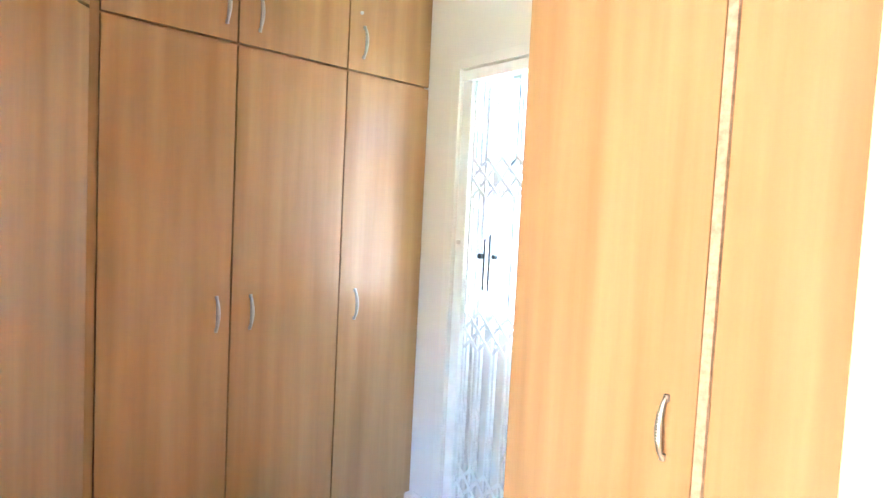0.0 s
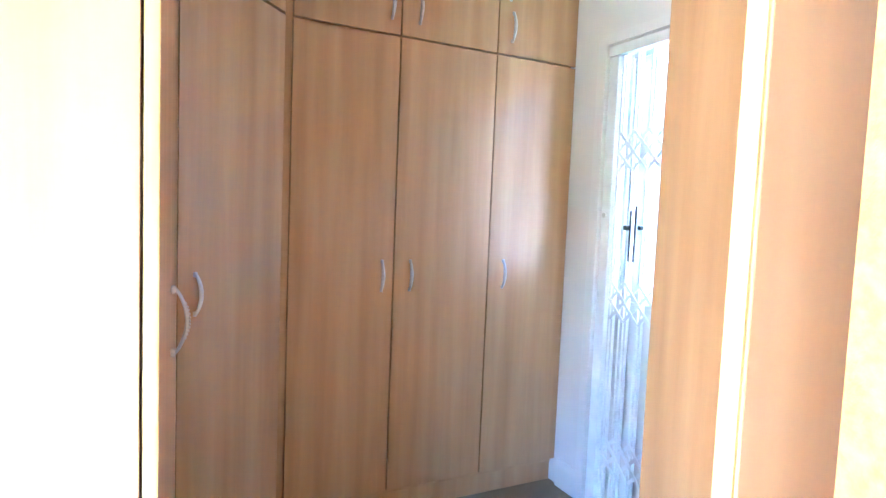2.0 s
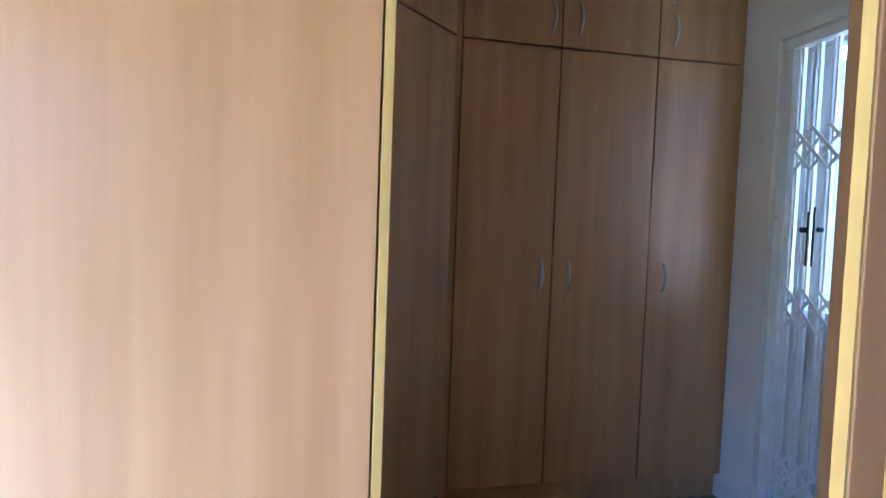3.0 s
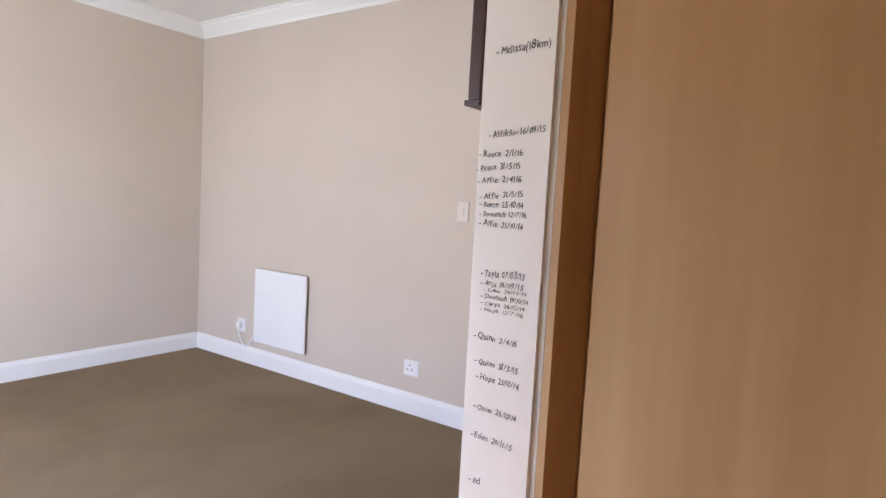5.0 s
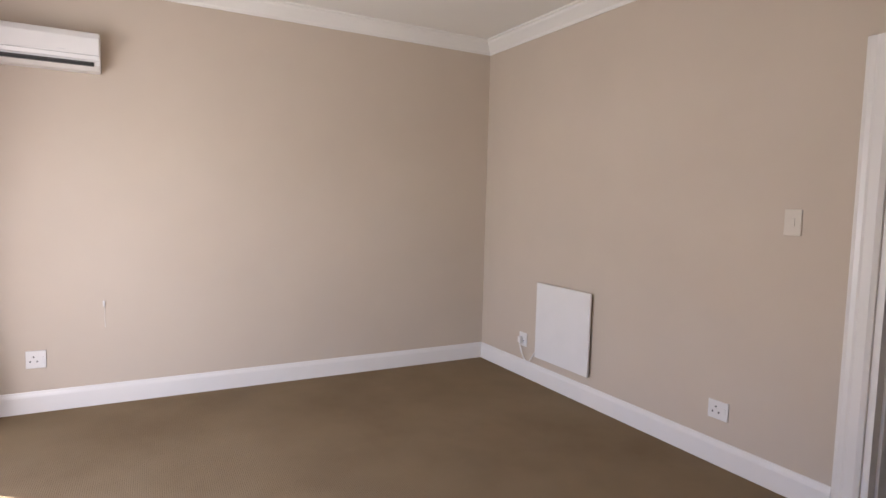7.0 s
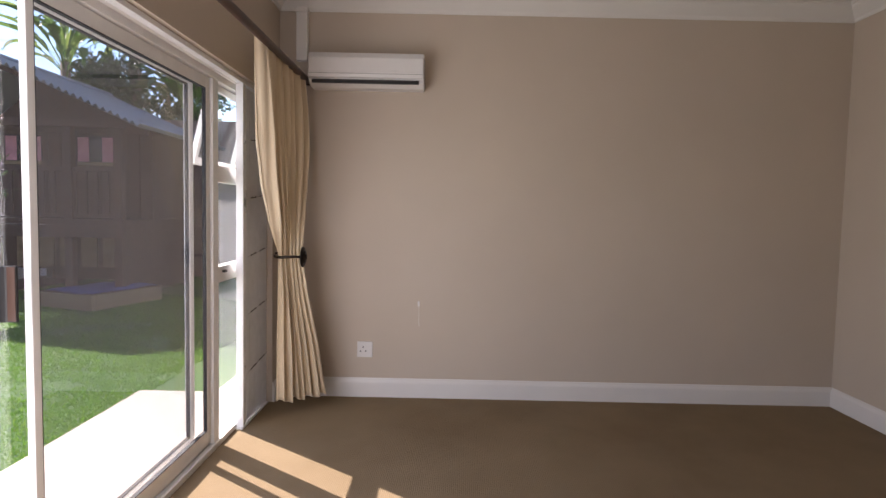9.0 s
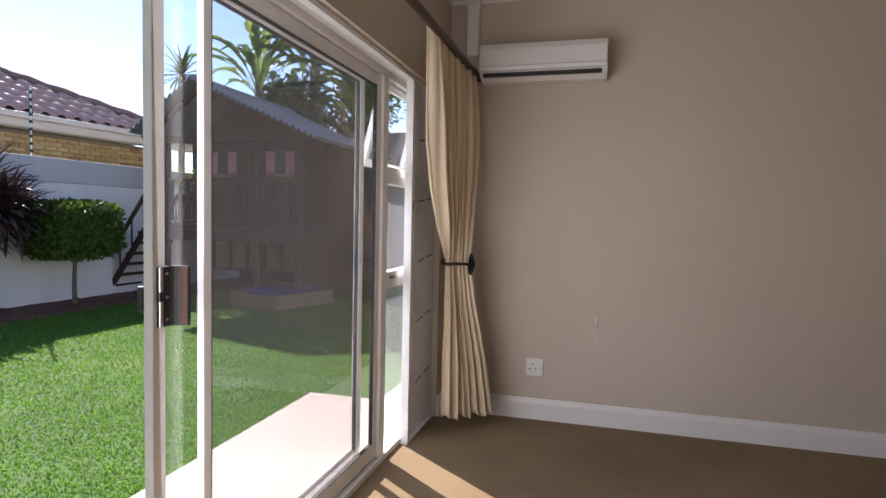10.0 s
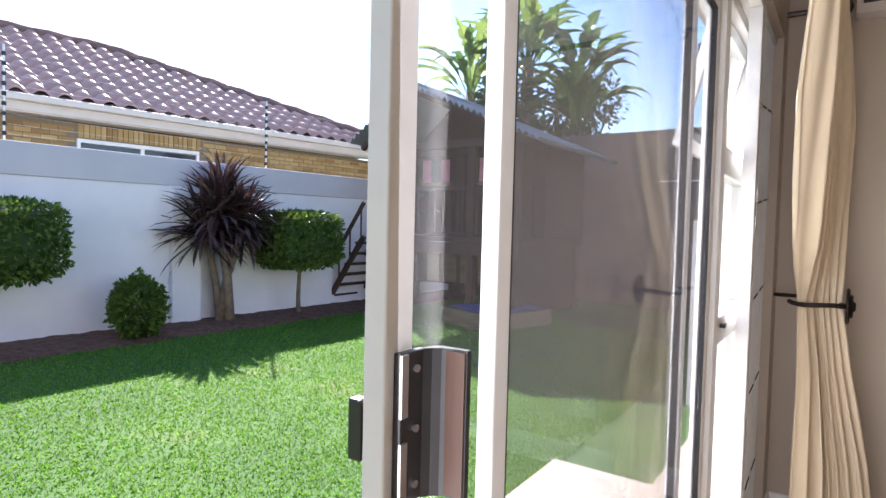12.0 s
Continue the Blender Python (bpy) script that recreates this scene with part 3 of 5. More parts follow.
# ---- gated door in the east wall ----
gd = thing("glass_door", "white framed glass door behind a security gate", "door", pose(7.06, 0, 0), kind="structure")
gd.name = "door_2"
bx("frame_side", GLOSS, gd, -0.03, 0.03, GATE_N - 0.05, GATE_N, 0, GATE_T, 0.003)
bx("frame_side", GLOSS, gd, -0.03, 0.03, GATE_S, GATE_S + 0.05, 0, GATE_T, 0.003)
bx("frame_head", GLOSS, gd, -0.03, 0.03, GATE_S + 0.05, GATE_N - 0.05, GATE_T - 0.05, GATE_T, 0.003)
bx("door_bottom", GLOSS, gd, -0.02, 0.02, GATE_S + 0.05, GATE_N - 0.05, 0.01, 1.02, 0.003, "solid white lower door panel")
bx("door_stile", GLOSS, gd, -0.02, 0.02, GATE_N - 0.15, GATE_N - 0.051, 1.02, GATE_T - 0.05, 0.003)
bx("door_stile", GLOSS, gd, -0.02, 0.02, GATE_S + 0.051, GATE_S + 0.15, 1.02, GATE_T - 0.05, 0.003)
pane = bx("pane", GLASS, gd, -0.003, 0.003, GATE_S + 0.15, GATE_N - 0.15, 1.02, GATE_T - 0.05)
pane.visible_shadow = False
bx("architrave_side", GLOSS, gd, -0.157, -0.1405, GATE_N, GATE_N + 0.055, 0, GATE_T + 0.04, 0.003)
bx("architrave_head", GLOSS, gd, -0.157, -0.1405, GATE_S, GATE_N, GATE_T + 0.001, GATE_T + 0.05, 0.003)

gate = thing("security_gate", "white steel expanding lattice security gate, drawn closed", "security gate", pose(6.955, 0, 0))
bx("track_head", STEELWHITE, gate, -0.034, 0.02, GATE_S, GATE_N, 2.165, 2.212, 0.002)
bx("track_foot", STEELWHITE, gate, -0.02, 0.02, GATE_S, GATE_N, 0.001, 0.018, 0.002)
bx("lock_post", STEELWHITE, gate, -0.03, 0.02, GATE_N - 0.062, GATE_N - 0.004, 0.02, 2.162, 0.003)
part("lock_cylinder", disc(bmesh.new(), pose(-0.033, GATE_N - 0.03, 1.425, 0, 90), 0.011, 0.012, 14), CHROME, gate, "brass-coloured lock cylinder")
posts = [GATE_N - 0.085 - k * 0.088 for k in range(9)]
for k, y in enumerate(posts):
    bx("upright", STEELWHITE, gate, -0.012, 0.006, y - 0.016, y - 0.006, 0.02, 2.162, 0.001)
    bx("upright", STEELWHITE, gate, -0.012, 0.006, y + 0.006, y + 0.016, 0.02, 2.162, 0.001)
    for z in (0.30, 1.03, 1.70, 2.07):
        part("rivet", disc(bmesh.new(), pose(-0.014, y + 0.011, z, 0, 90), 0.004, 0.004, 8), CHROME, gate)


def strap(y0, z0, y1, z1, x):
    bm = bmesh.new()
    d = Vector((0, y1 - y0, z1 - z0))
    n = Vector((0, -d.z, d.y)).normalized() * 0.008
    a, b = Vector((0, y0, z0)), Vector((0, y1, z1))
    lo = [bm.verts.new(v + Vector((x, 0, 0))) for v in (a - n, b - n, b + n, a + n)]
    hi = [bm.verts.new(v + Vector((x + 0.003, 0, 0))) for v in (a - n, b - n, b + n, a + n)]
    bm.faces.new(lo)
    bm.faces.new(hi[::-1])
    for i in range(4):
        bm.faces.new((lo[i], lo[(i + 1) % 4], hi[(i + 1) % 4], hi[i]))
    part("lattice_strap", bm, STEELWHITE, gate)


for zc in (0.30, 1.03, 1.72):
    for a, b in zip(posts, posts[1:]):
        for half in (-0.09, 0.0):
            strap(a, zc + half, b, zc + half + 0.09, -0.016)
            strap(a, zc + half + 0.09, b, zc + half, -0.020)
bx("pull_bar", BRONZE, gate, -0.026, -0.022, -0.995, -0.987, 1.22, 1.45)
bx("pull_bar", BRONZE, gate, -0.026, -0.022, -1.025, -1.017, 1.22, 1.47)
part("gate_knob", disc(bmesh.new(), pose(-0.03, -0.975, 1.372, 0, 90), 0.012, 0.02, 12), BLACK, gate)
part("gate_knob", disc(bmesh.new(), pose(-0.03, -1.06, 1.375, 0, 90), 0.010, 0.02, 12), BLACK, gate)

# ---- sliding door ----
FY = -4.19
slide = thing("window_1", "white aluminium sliding door, half open, with tinted glass and a side light", "sliding door", kind="structure")
SL, MUL, HEAD = OP_L, 0.975, 2.065


def alu(name, x0, x1, y0, y1, z0, z1, parent=slide, mat=ALU):
    return bx(name, mat, parent, x0, x1, y0, y1, z0, z1, 0.003)


alu("frame_head", SL, OP_R, FY - 0.055, FY + 0.05, HEAD, OP_T - 0.002)
alu("frame_head_lip", SL, OP_R, FY + 0.05, FY + 0.075, HEAD + 0.035, OP_T - 0.003)
alu("frame_jamb", OP_R - 0.05, OP_R - 0.001, FY - 0.055, FY + 0.05, 0.035, HEAD)
alu("frame_jamb", SL + 0.001, SL + 0.04, FY - 0.055, FY + 0.05, 0.035, HEAD)
alu("frame_sill", SL, OP_R, FY - 0.055, FY + 0.05, -0.02, 0.022)
alu("sill_track", MUL, OP_R - 0.05, FY + 0.018, FY + 0.024, 0.022, 0.038)
alu("sill_track", MUL, OP_R - 0.05, FY - 0.034, FY - 0.028, 0.022, 0.038)
alu("sill_lip", SL, OP_R, FY + 0.051, FY + 0.066, -0.02, 0.03)
alu("mullion", MUL - 0.075, MUL, FY - 0.012, FY + 0.05, 0.022, HEAD)


def door_panel(name, x0, x1, y, label, st=0.047, h=0.016):
    p = part(name, box(bmesh.new(), x0, x0 + 0.047, y - h, y + h, 0.04, HEAD - 0.004, 0.003), ALU, slide, label)
    bx("stile", ALU, p, x1 - st, x1, y - h, y + h, 0.04, HEAD - 0.004, 0.003)
    bx("rail", ALU, p, x0 + 0.0475, x1 - st - 0.0005, y - h + 0.001, y + h - 0.001, 0.04, 0.115, 0.003)
    bx("rail", ALU, p, x0 + 0.0475, x1 - st - 0.0005, y - h + 0.001, y + h - 0.001, HEAD - 0.064, HEAD - 0.004, 0.003)
    bx("gasket", RUBBER, p, x0 + 0.0475, x0 + 0.052, y - 0.010, y + 0.010, 0.115, HEAD - 0.064)
    bx("gasket", RUBBER, p, x1 - st - 0.005, x1 - st - 0.0005, y - 0.010, y + 0.010, 0.115, HEAD - 0.064)
    bx("gasket", RUBBER, p, x0 + 0.052, x1 - st - 0.005, y - 0.010, y + 0.010, 0.1155, 0.120)
    bx("gasket", RUBBER, p, x0 + 0.052, x1 - st - 0.005, y - 0.010, y + 0.010, HEAD - 0.0685, HEAD - 0.0645)
    g = bx("pane", TINTED, p, x0 + 0.0525, x1 - st - 0.0055, y - 0.002, y + 0.002, 0.1205, HEAD - 0.069)
    g.visible_shadow = False
    return p


door_panel("fixed_panel", 0.98, 2.374, FY + 0.022, "fixed glass panel", 0.037, 0.012)
moving = door_panel("sliding_panel", 1.075, 2.522, FY - 0.031, "sliding glass panel, pushed half open")
# handle of the sliding panel
HY = FY - 0.056
hb = bx("pull_handle", BLACK, moving, 2.464, 2.509, HY + 0.041, HY + 0.052, 1.001, 1.171, 0.002, "black pull handle with a brown insert")
bx("handle_edge", CHROME, hb, 2.50, 2.512, HY + 0.052, HY + 0.056, 1.002, 1.074, 0.001)
bx("handle_edge", CHROME, hb, 2.50, 2.512, HY + 0.052, HY + 0.056, 1.101, 1.170, 0.001)
bm = bmesh.new()
prof = [(2.464, 0.050), (2.470, 0.052), (2.461, 0.058), (2.454, 0.066), (2.450, 0.080), (2.450, 0.098), (2.442, 0.098), (2.442, 0.062), (2.448, 0.052)]
rings = [[bm.verts.new((x, HY + y, z)) for x, y in prof] for z in (1.001, 1.171)]
for i in range(len(prof)):
    k = (i + 1) % len(prof)
    bm.faces.new((rings[0][i], rings[0][k], rings[1][k], rings[1][i]))
bm.faces.new(rings[0])
bm.faces.new(rings[1])
part("grip", bm, BLACK, hb)
bx("grip_insert", INSERT, hb, 2.4502, 2.4525, HY + 0.062, HY + 0.096, 1.004, 1.168, 0, "brown wood-look insert")
for z in (1.021, 1.084, 1.151):
    part("screw", disc(bmesh.new(), pose(2.482, HY + 0.053, z, 90), 0.0045, 0.003, 10), CHROME, hb)
bx("outer_pull", BLACK, hb, 2.506, 2.523, HY - 0.012, HY + 0.008, 1.046, 1.116, 0.003)

# side light: fixed panes and an open top-hung sash
sl = alu("side_light_frame", SL + 0.041, SL + 0.075, FY - 0.03, FY + 0.02, 0.0225, HEAD - 0.001)
alu("transom", SL + 0.0755, MUL - 0.0755, FY - 0.02, FY + 0.044, 1.505, 1.597)
alu("transom", SL + 0.0755, MUL - 0.0755, FY - 0.02, FY + 0.044, 0.930, 1.022)
for z0, z1 in ((0.025, 0.928), (1.024, 1.503)):
    g = bx("side_pane", GLASS, slide, SL + 0.076, MUL - 0.076, FY + 0.020, FY + 0.024, z0, z1)
    g.visible_shadow = False
swing = pose(0, FY + 0.010, 2.058, -14, 0, 0)
bm = bmesh.new()
for b in ((SL + 0.08, SL + 0.115, -0.02, 0.012, -0.47, 0), (MUL - 0.115, MUL - 0.08, -0.02, 0.012, -0.47, 0),
          (SL + 0.1155, MUL - 0.1155, -0.02, 0.012, -0.035, 0), (SL + 0.1155, MUL - 0.1155, -0.02, 0.012, -0.47, -0.425)):
    box(bm, *b, 0.002)
sash = part("sash", turned(bm, swing), ALU, slide, "small top-hung sash, propped open")
g = part("sash_pane", turned(box(bmesh.new(), SL + 0.115, MUL - 0.115, -0.006, -0.002, -0.426, -0.034), swing), GLASS, sash)
g.visible_shadow = False
part("stay", tube(bmesh.new(), [(MUL - 0.12, FY + 0.02, 1.60), (MUL - 0.12, FY - 0.08, 1.68), (MUL - 0.118, FY - 0.05, 1.95)], 0.006, 6), BLACK, sash, "black sash stay")
bx("catch", BLACK, sl, 0.80, 0.84, FY + 0.0445, FY + 0.062, 0.985, 1.0, 0.002)

# folded security gate standing in the opening
fold_gate = thing("folded_security_gate", "white steel lattice security gate folded to one side of the opening", "security gate", pose(0.0, -4.095, 0))
bx("lock_post", STEELWHITE, fold_gate, 0.640, 0.690, -0.022, 0.022, 0.012, 2.10, 0.003)
bx("lock_plate", CHROME, fold_gate, 0.633, 0.655, 0.022, 0.026, 1.33, 1.47, 0.001)
bx("lock_slot", BLACK, fold_gate, 0.661, 0.669, 0.022, 0.0245, 1.37, 1.42)
bx("keeper", CHROME, fold_gate, 0.615, 0.639, 0.012, 0.018, 1.39, 1.415, 0.001)
for z in (0.385, 1.76):
    part("rivet", disc(bmesh.new(), pose(0.664, 0.024, z, 90), 0.009, 0.006, 10), CHROME, fold_gate)
for k in range(20):
    x = 0.192 + k * 0.0218
    o = 0.004 * (k % 2)
    bm = box(bmesh.new(), x, x + 0.0025, -0.016 + o, 0.010 + o, 0.02, 2.09)
    box(bm, x + 0.0025, x + 0.0150, -0.016 + o, -0.0135 + o, 0.02, 2.09)
    box(bm, x + 0.0150, x + 0.0175, -0.016 + o, 0.007 + o, 0.02, 2.09)
    part("upright", bm, STEELWHITE, fold_gate)
for z in (0.33, 0.70, 1.06, 1.42, 1.78):
    for k in range(7):
        x = 0.195 + k * 0.058
        bm = box(bmesh.new(), -0.029, 0.029, 0.0145, 0.0175, -0.0028, 0.0028)
        part("folded_strap", turned(bm, pose(x + 0.03, 0, z + (6 - k) * 0.0055, 0, 5, 0)), GREYDARK if k % 3 else STEELWHITE, fold_gate)
bx("track_foot", STEELWHITE, fold_gate, 0.180, 0.70, -0.02, 0.02, 0.0005, 0.011, 0.001)
bx("track_head", STEELWHITE, fold_gate, 0.180, 3.94, -0.02, 0.02, 2.101, 2.126, 0.002)

# ---- curtain, rod, holdback ----
rod = thing("curtain_rod", "dark stained wooden curtain rod on brackets", "curtain rod", pose(0, -3.845, 2.262))
part("pole", tube(bmesh.new(), [(0.035, 0, 0), (4.35, 0, 0)], 0.0225, 16), DARKWOOD, rod, smooth=True)
part("pole_end", disc(bmesh.new(), pose(0.022, 0, 0, 0, 90), 0.029, 0.03, 18, 0.006), DARKWOOD, rod)
for x in (0.10, 2.2, 4.2):
    part("bracket", tube(bmesh.new(), [(x, 0, -0.01), (x, -0.08, -0.02), (x, -0.204, -0.02)], 0.012, 8), DARKWOOD, rod)


def curtain_mesh():
    """Pleated cloth: hangs from the rod, is drawn in at the holdback and flares to the hem."""
    bm = bmesh.new()
    cols, rows = 150, 70
    keys = [  # z, x of one edge, y of it, x of the other, y of it, pleat depth
        (2.30, 0.12, -3.86, 1.07, -3.87, 0.018), (2.05, 0.14, -3.845, 0.97, -3.89, 0.030), (1.75, 0.18, -3.835, 0.85, -3.91, 0.038),
        (1.50, 0.22, -3.83, 0.74, -3.92, 0.038), (1.28, 0.27, -3.825, 0.58, -3.93, 0.032), (1.06, 0.32, -3.815, 0.40, -3.94, 0.018),
        (0.80, 0.31, -3.78, 0.45, -3.93, 0.028), (0.45, 0.28, -3.71, 0.47, -3.93, 0.034), (0.10, 0.26, -3.66, 0.47, -3.93, 0.038)]
    grid = []
    for r in range(rows + 1):
        z = 2.30 + (0.10 - 2.30) * r / rows
        for a, b in zip(keys, keys[1:]):
            if a[0] >= z >= b[0] - 1e-6:
                u = (a[0] - z) / (a[0] - b[0])
                x0, y0, x1, y1, amp = [p + (q - p) * u for p, q in zip(a[1:], b[1:])]
                break
        d = Vector((x1 - x0, y1 - y0, 0))
        n = Vector((-d.y, d.x, 0)).normalized()
        row = []
        for c in range(cols + 1):
            s = c / cols
            ph = s * math.tau * 7 + 1.6 * noise.noise((s * 3, z * 0.8, 0.3))
            amp2 = amp * (0.9 + 0.7 * noise.noise((s * 2.6, z * 0.5, 5.1)))
            off = amp2 * math.sin(ph) + 0.35 * amp * math.sin(ph * 1.93 + 1.3 + z) + 0.012 * noise.noise((s * 9, z * 2.2, 1.7))
            along = 0.006 * math.sin(ph * 2)
            hem = 0.012 * math.sin(ph * 0.5) * (r / rows) ** 6
            p = Vector((x0, y0, z + hem)) + d * s + d.normalized() * along + n * off
            row.append(bm.verts.new(p))
        grid.append(row)
    for r in range(rows):
        for c in range(cols):
            bm.faces.new((grid[r][c], grid[r][c + 1], grid[r + 1][c + 1], grid[r + 1][c]))
    return bm


curtain = part("curtain", curtain_mesh(), FABRIC, smooth=True)
tagged(curtain, "cream fabric curtain drawn in by a holdback beside the sliding door", "curtain")
th = curtain.modifiers.new("cloth", "SOLIDIFY")
th.thickness = 0.003
hold = thing("curtain_holdback", "dark bronze round curtain holdback with a strap", "holdback", pose(0.345, SOUTH, 1.048))
part("stem", tube(bmesh.new(), [(-0.235, 0.0, 0), (-0.235, 0.08, 0), (-0.06, 0.22, 0), (0.03, 0.26, 0)], 0.008, 8), BRONZE, hold)
bm = bmesh.new()
disc(bm, pose(0.035, 0.263, 0, 90), 0.068, 0.012, 28, 0.004)
disc(bm, pose(0.035, 0.273, 0, 90), 0.045, 0.012, 28, 0.004)
disc(bm, pose(0.035, 0.281, 0, 90), 0.02, 0.012, 20, 0.004)
part("disc", bm, BRONZE, hold, "dark turned disc", True)
part("strap", tube(bmesh.new(), [(0.03 + 0.062 * math.cos(a), 0.165 + 0.09 * math.sin(a), 0.003 * math.sin(3 * a)) for a in [radians(-80 + 20 * i) for i in range(9)]], 0.009, 8), BRONZE, hold)

# ---- garden ----
GZ = -0.10
ROOFTILE = plain("brown_concrete_roof_tile", (0.43, 0.25, 0.21), 0.38, spread=0.25, scale=2.5, grain=90, relief=0.3)
RIDGE = plain("dark_ridge_tile", (0.22, 0.13, 0.12), 0.8, spread=0.25, scale=6, grain=80, relief=0.3)
PLASTER = plain("white_garden_wall_paint", (0.79, 0.75, 0.77), 0.85, spread=0.07, scale=1.2, grain=60, relief=0.25)
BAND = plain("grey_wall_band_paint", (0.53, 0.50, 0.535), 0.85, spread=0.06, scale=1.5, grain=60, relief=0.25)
FASCIA = plain("cream_fascia_paint", (0.58, 0.52, 0.46), 0.6, spread=0.05, scale=2)
MORTAR = plain("brick_mortar", (0.20, 0.155, 0.11), 0.9, spread=0.1, scale=20)
CONCRETE = plain("pale_concrete_slab", (0.50, 0.43, 0.36), 0.85, spread=0.08, scale=2.2, grain=70, relief=0.3)
SOIL = plain("dark_bark_soil", (0.12, 0.058, 0.040), 0.95, spread=0.45, scale=18, grain=60, relief=1.0)
BROWNWALL = plain("brown_boundary_paint", (0.20, 0.135, 0.115), 0.85, spread=0.2, scale=1.5, grain=50, relief=0.3)
ROOFBLUE = plain("grey_corrugated_sheet", (0.16, 0.17, 0.20), 0.45, spread=0.2, scale=3)
BLUECOVER = plain("blue_plastic_cover", (0.03, 0.06, 0.22), 0.4, spread=0.3, scale=5)
PINK = plain("pink_play_curtain", (0.55, 0.25, 0.30), 0.9, spread=0.2, scale=8)
BARK = plain("pale_ringed_bark", (0.20, 0.145, 0.10), 0.9, spread=0.35, scale=14, grain=50, relief=0.8)
DARKGLASS = plain("dark_window_glass", (0.03, 0.035, 0.045), 0.08, spread=0.1)


def varied(name, lo, mid, hi, rough=0.6, trans=0.0, island=True):
    """Leaves, blades and bricks: the colour varies from piece to piece."""
    m, n, l, p = material(name, mid, rough)
    src = n.new("ShaderNodeNewGeometry").outputs["Random Per Island"] if island else n.new("ShaderNodeObjectInfo").outputs["Random"]
    p.inputs["Specular IOR Level"].default_value = 0.3
    r = ramp(n, [(0.0, lo), (0.5, mid), (1.0, hi)])
    l.new(src, r.inputs["Fac"])
    nz = noise_tex(n, l, 9.0, 3)
    r2 = ramp(n, [(0.3, (0.82, 0.82, 0.82)), (0.7, (1, 1, 1))])
    l.new(nz.outputs["Fac"], r2.inputs["Fac"])
    l.new(mixed(n, l, r.outputs["Color"], r2.outputs["Color"], 0.7), p.inputs["Base Color"])
    bump(n, l, p, nz.outputs["Fac"], 0.15)
    if trans:
        t = n.new("ShaderNodeBsdfTranslucent")
        l.new(r.outputs["Color"], t.inputs["Color"])
        mx = n.new("ShaderNodeMixShader")
        mx.inputs[0].default_value = trans
        l.new(p.outputs[0], mx.inputs[1])
        l.new(t.outputs[0], mx.inputs[2])
        l.new(mx.outputs[0], n["Material Output"].inputs["Surface"])
    return m


HEDGELEAF = varied("glossy_hedge_leaf", (0.045, 0.085, 0.013), (0.09, 0.155, 0.022), (0.19, 0.27, 0.05), 0.4, 0.38)
PURPLELEAF = varied("purple_strap_leaf", (0.035, 0.018, 0.020), (0.075, 0.038, 0.040), (0.16, 0.10, 0.095), 0.30, 0.12)
BANANALEAF = varied("broad_paddle_leaf", (0.06, 0.13, 0.03), (0.11, 0.20, 0.045), (0.28, 0.36, 0.09), 0.4, 0.5)
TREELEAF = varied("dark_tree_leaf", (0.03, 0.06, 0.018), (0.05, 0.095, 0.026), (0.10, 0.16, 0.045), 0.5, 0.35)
GRASSBLADE = varied("lawn_blade", (0.075, 0.205, 0.016), (0.125, 0.29, 0.027), (0.22, 0.36, 0.055), 0.8, 0.5)
BRICK = varied("yellow_face_brick", (0.26, 0.155, 0.06), (0.40, 0.265, 0.105), (0.48, 0.345, 0.155), 0.85, island=False)


def make_lawn():
    m, n, l, p = material("lawn_ground", (0.08, 0.16, 0.02), 0.9)
    a = noise_tex(n, l, 0.8, 6)
    b = noise_tex(n, l, 45.0, 4)
    r = ramp(n, [(0.3, (0.030, 0.095, 0.010)), (0.6, (0.055, 0.14, 0.016)), (0.78, (0.15, 0.16, 0.05))])
    l.new(a.outputs["Fac"], r.inputs["Fac"])
    r2 = ramp(n, [(0.3, (0.72, 0.76, 0.68)), (0.7, (1, 1, 1))])
    l.new(b.outputs["Fac"], r2.inputs["Fac"])
    l.new(mixed(n, l, r.outputs["Color"], r2.outputs["Color"], 0.8), p.inputs["Base Color"])
    bump(n, l, p, b.outputs["Fac"], 0.8, 0.02)
    return m


LAWN = make_lawn()
gm = bmesh.new()
box(gm, -300, 300, -300, 300, GZ - 0.3, GZ)
tagged(part("ground", gm, LAWN), "green mown lawn running out from the patio", "lawn", kind="structure")


def pieces(name, verts, faces, mat, parent=None):
    me = bpy.data.meshes.new(name)
    me.from_pydata(verts, [], faces)
    me.materials.append(mat)
    ob = new(name, me)
    if parent:
        ob.parent = parent
    return ob


rng = random.Random(7)

# lawn blades
verts, faces = [], []
for i in range(150000):
    u = rng.random()
    y = -5.15 - 5.2 * u ** 1.35
    x = rng.uniform(-4.5 - 0.35 * (-5 - y), 3.6)
    if noise.noise((x * 0.9, y * 0.9, 4.0)) > 0.42 and rng.random() < 0.7:
        continue
    h = rng.uniform(0.010, 0.026)
    a = rng.uniform(0, math.tau)
    w = rng.uniform(0.0026, 0.0058) * (1 + 0.12 * (-5 - y))
    lx, ly = rng.uniform(-0.02, 0.02), rng.uniform(-0.02, 0.02)
    k = len(verts)
    verts += [(x - w * math.cos(a), y - w * math.sin(a), GZ), (x + w * math.cos(a), y + w * math.sin(a), GZ), (x + lx, y + ly, GZ + h)]
    faces.append((k, k + 1, k + 2))
tagged(pieces("lawn_grass", verts, faces, GRASSBLADE), "short bright green lawn grass in sun", "grass", kind="stuff")

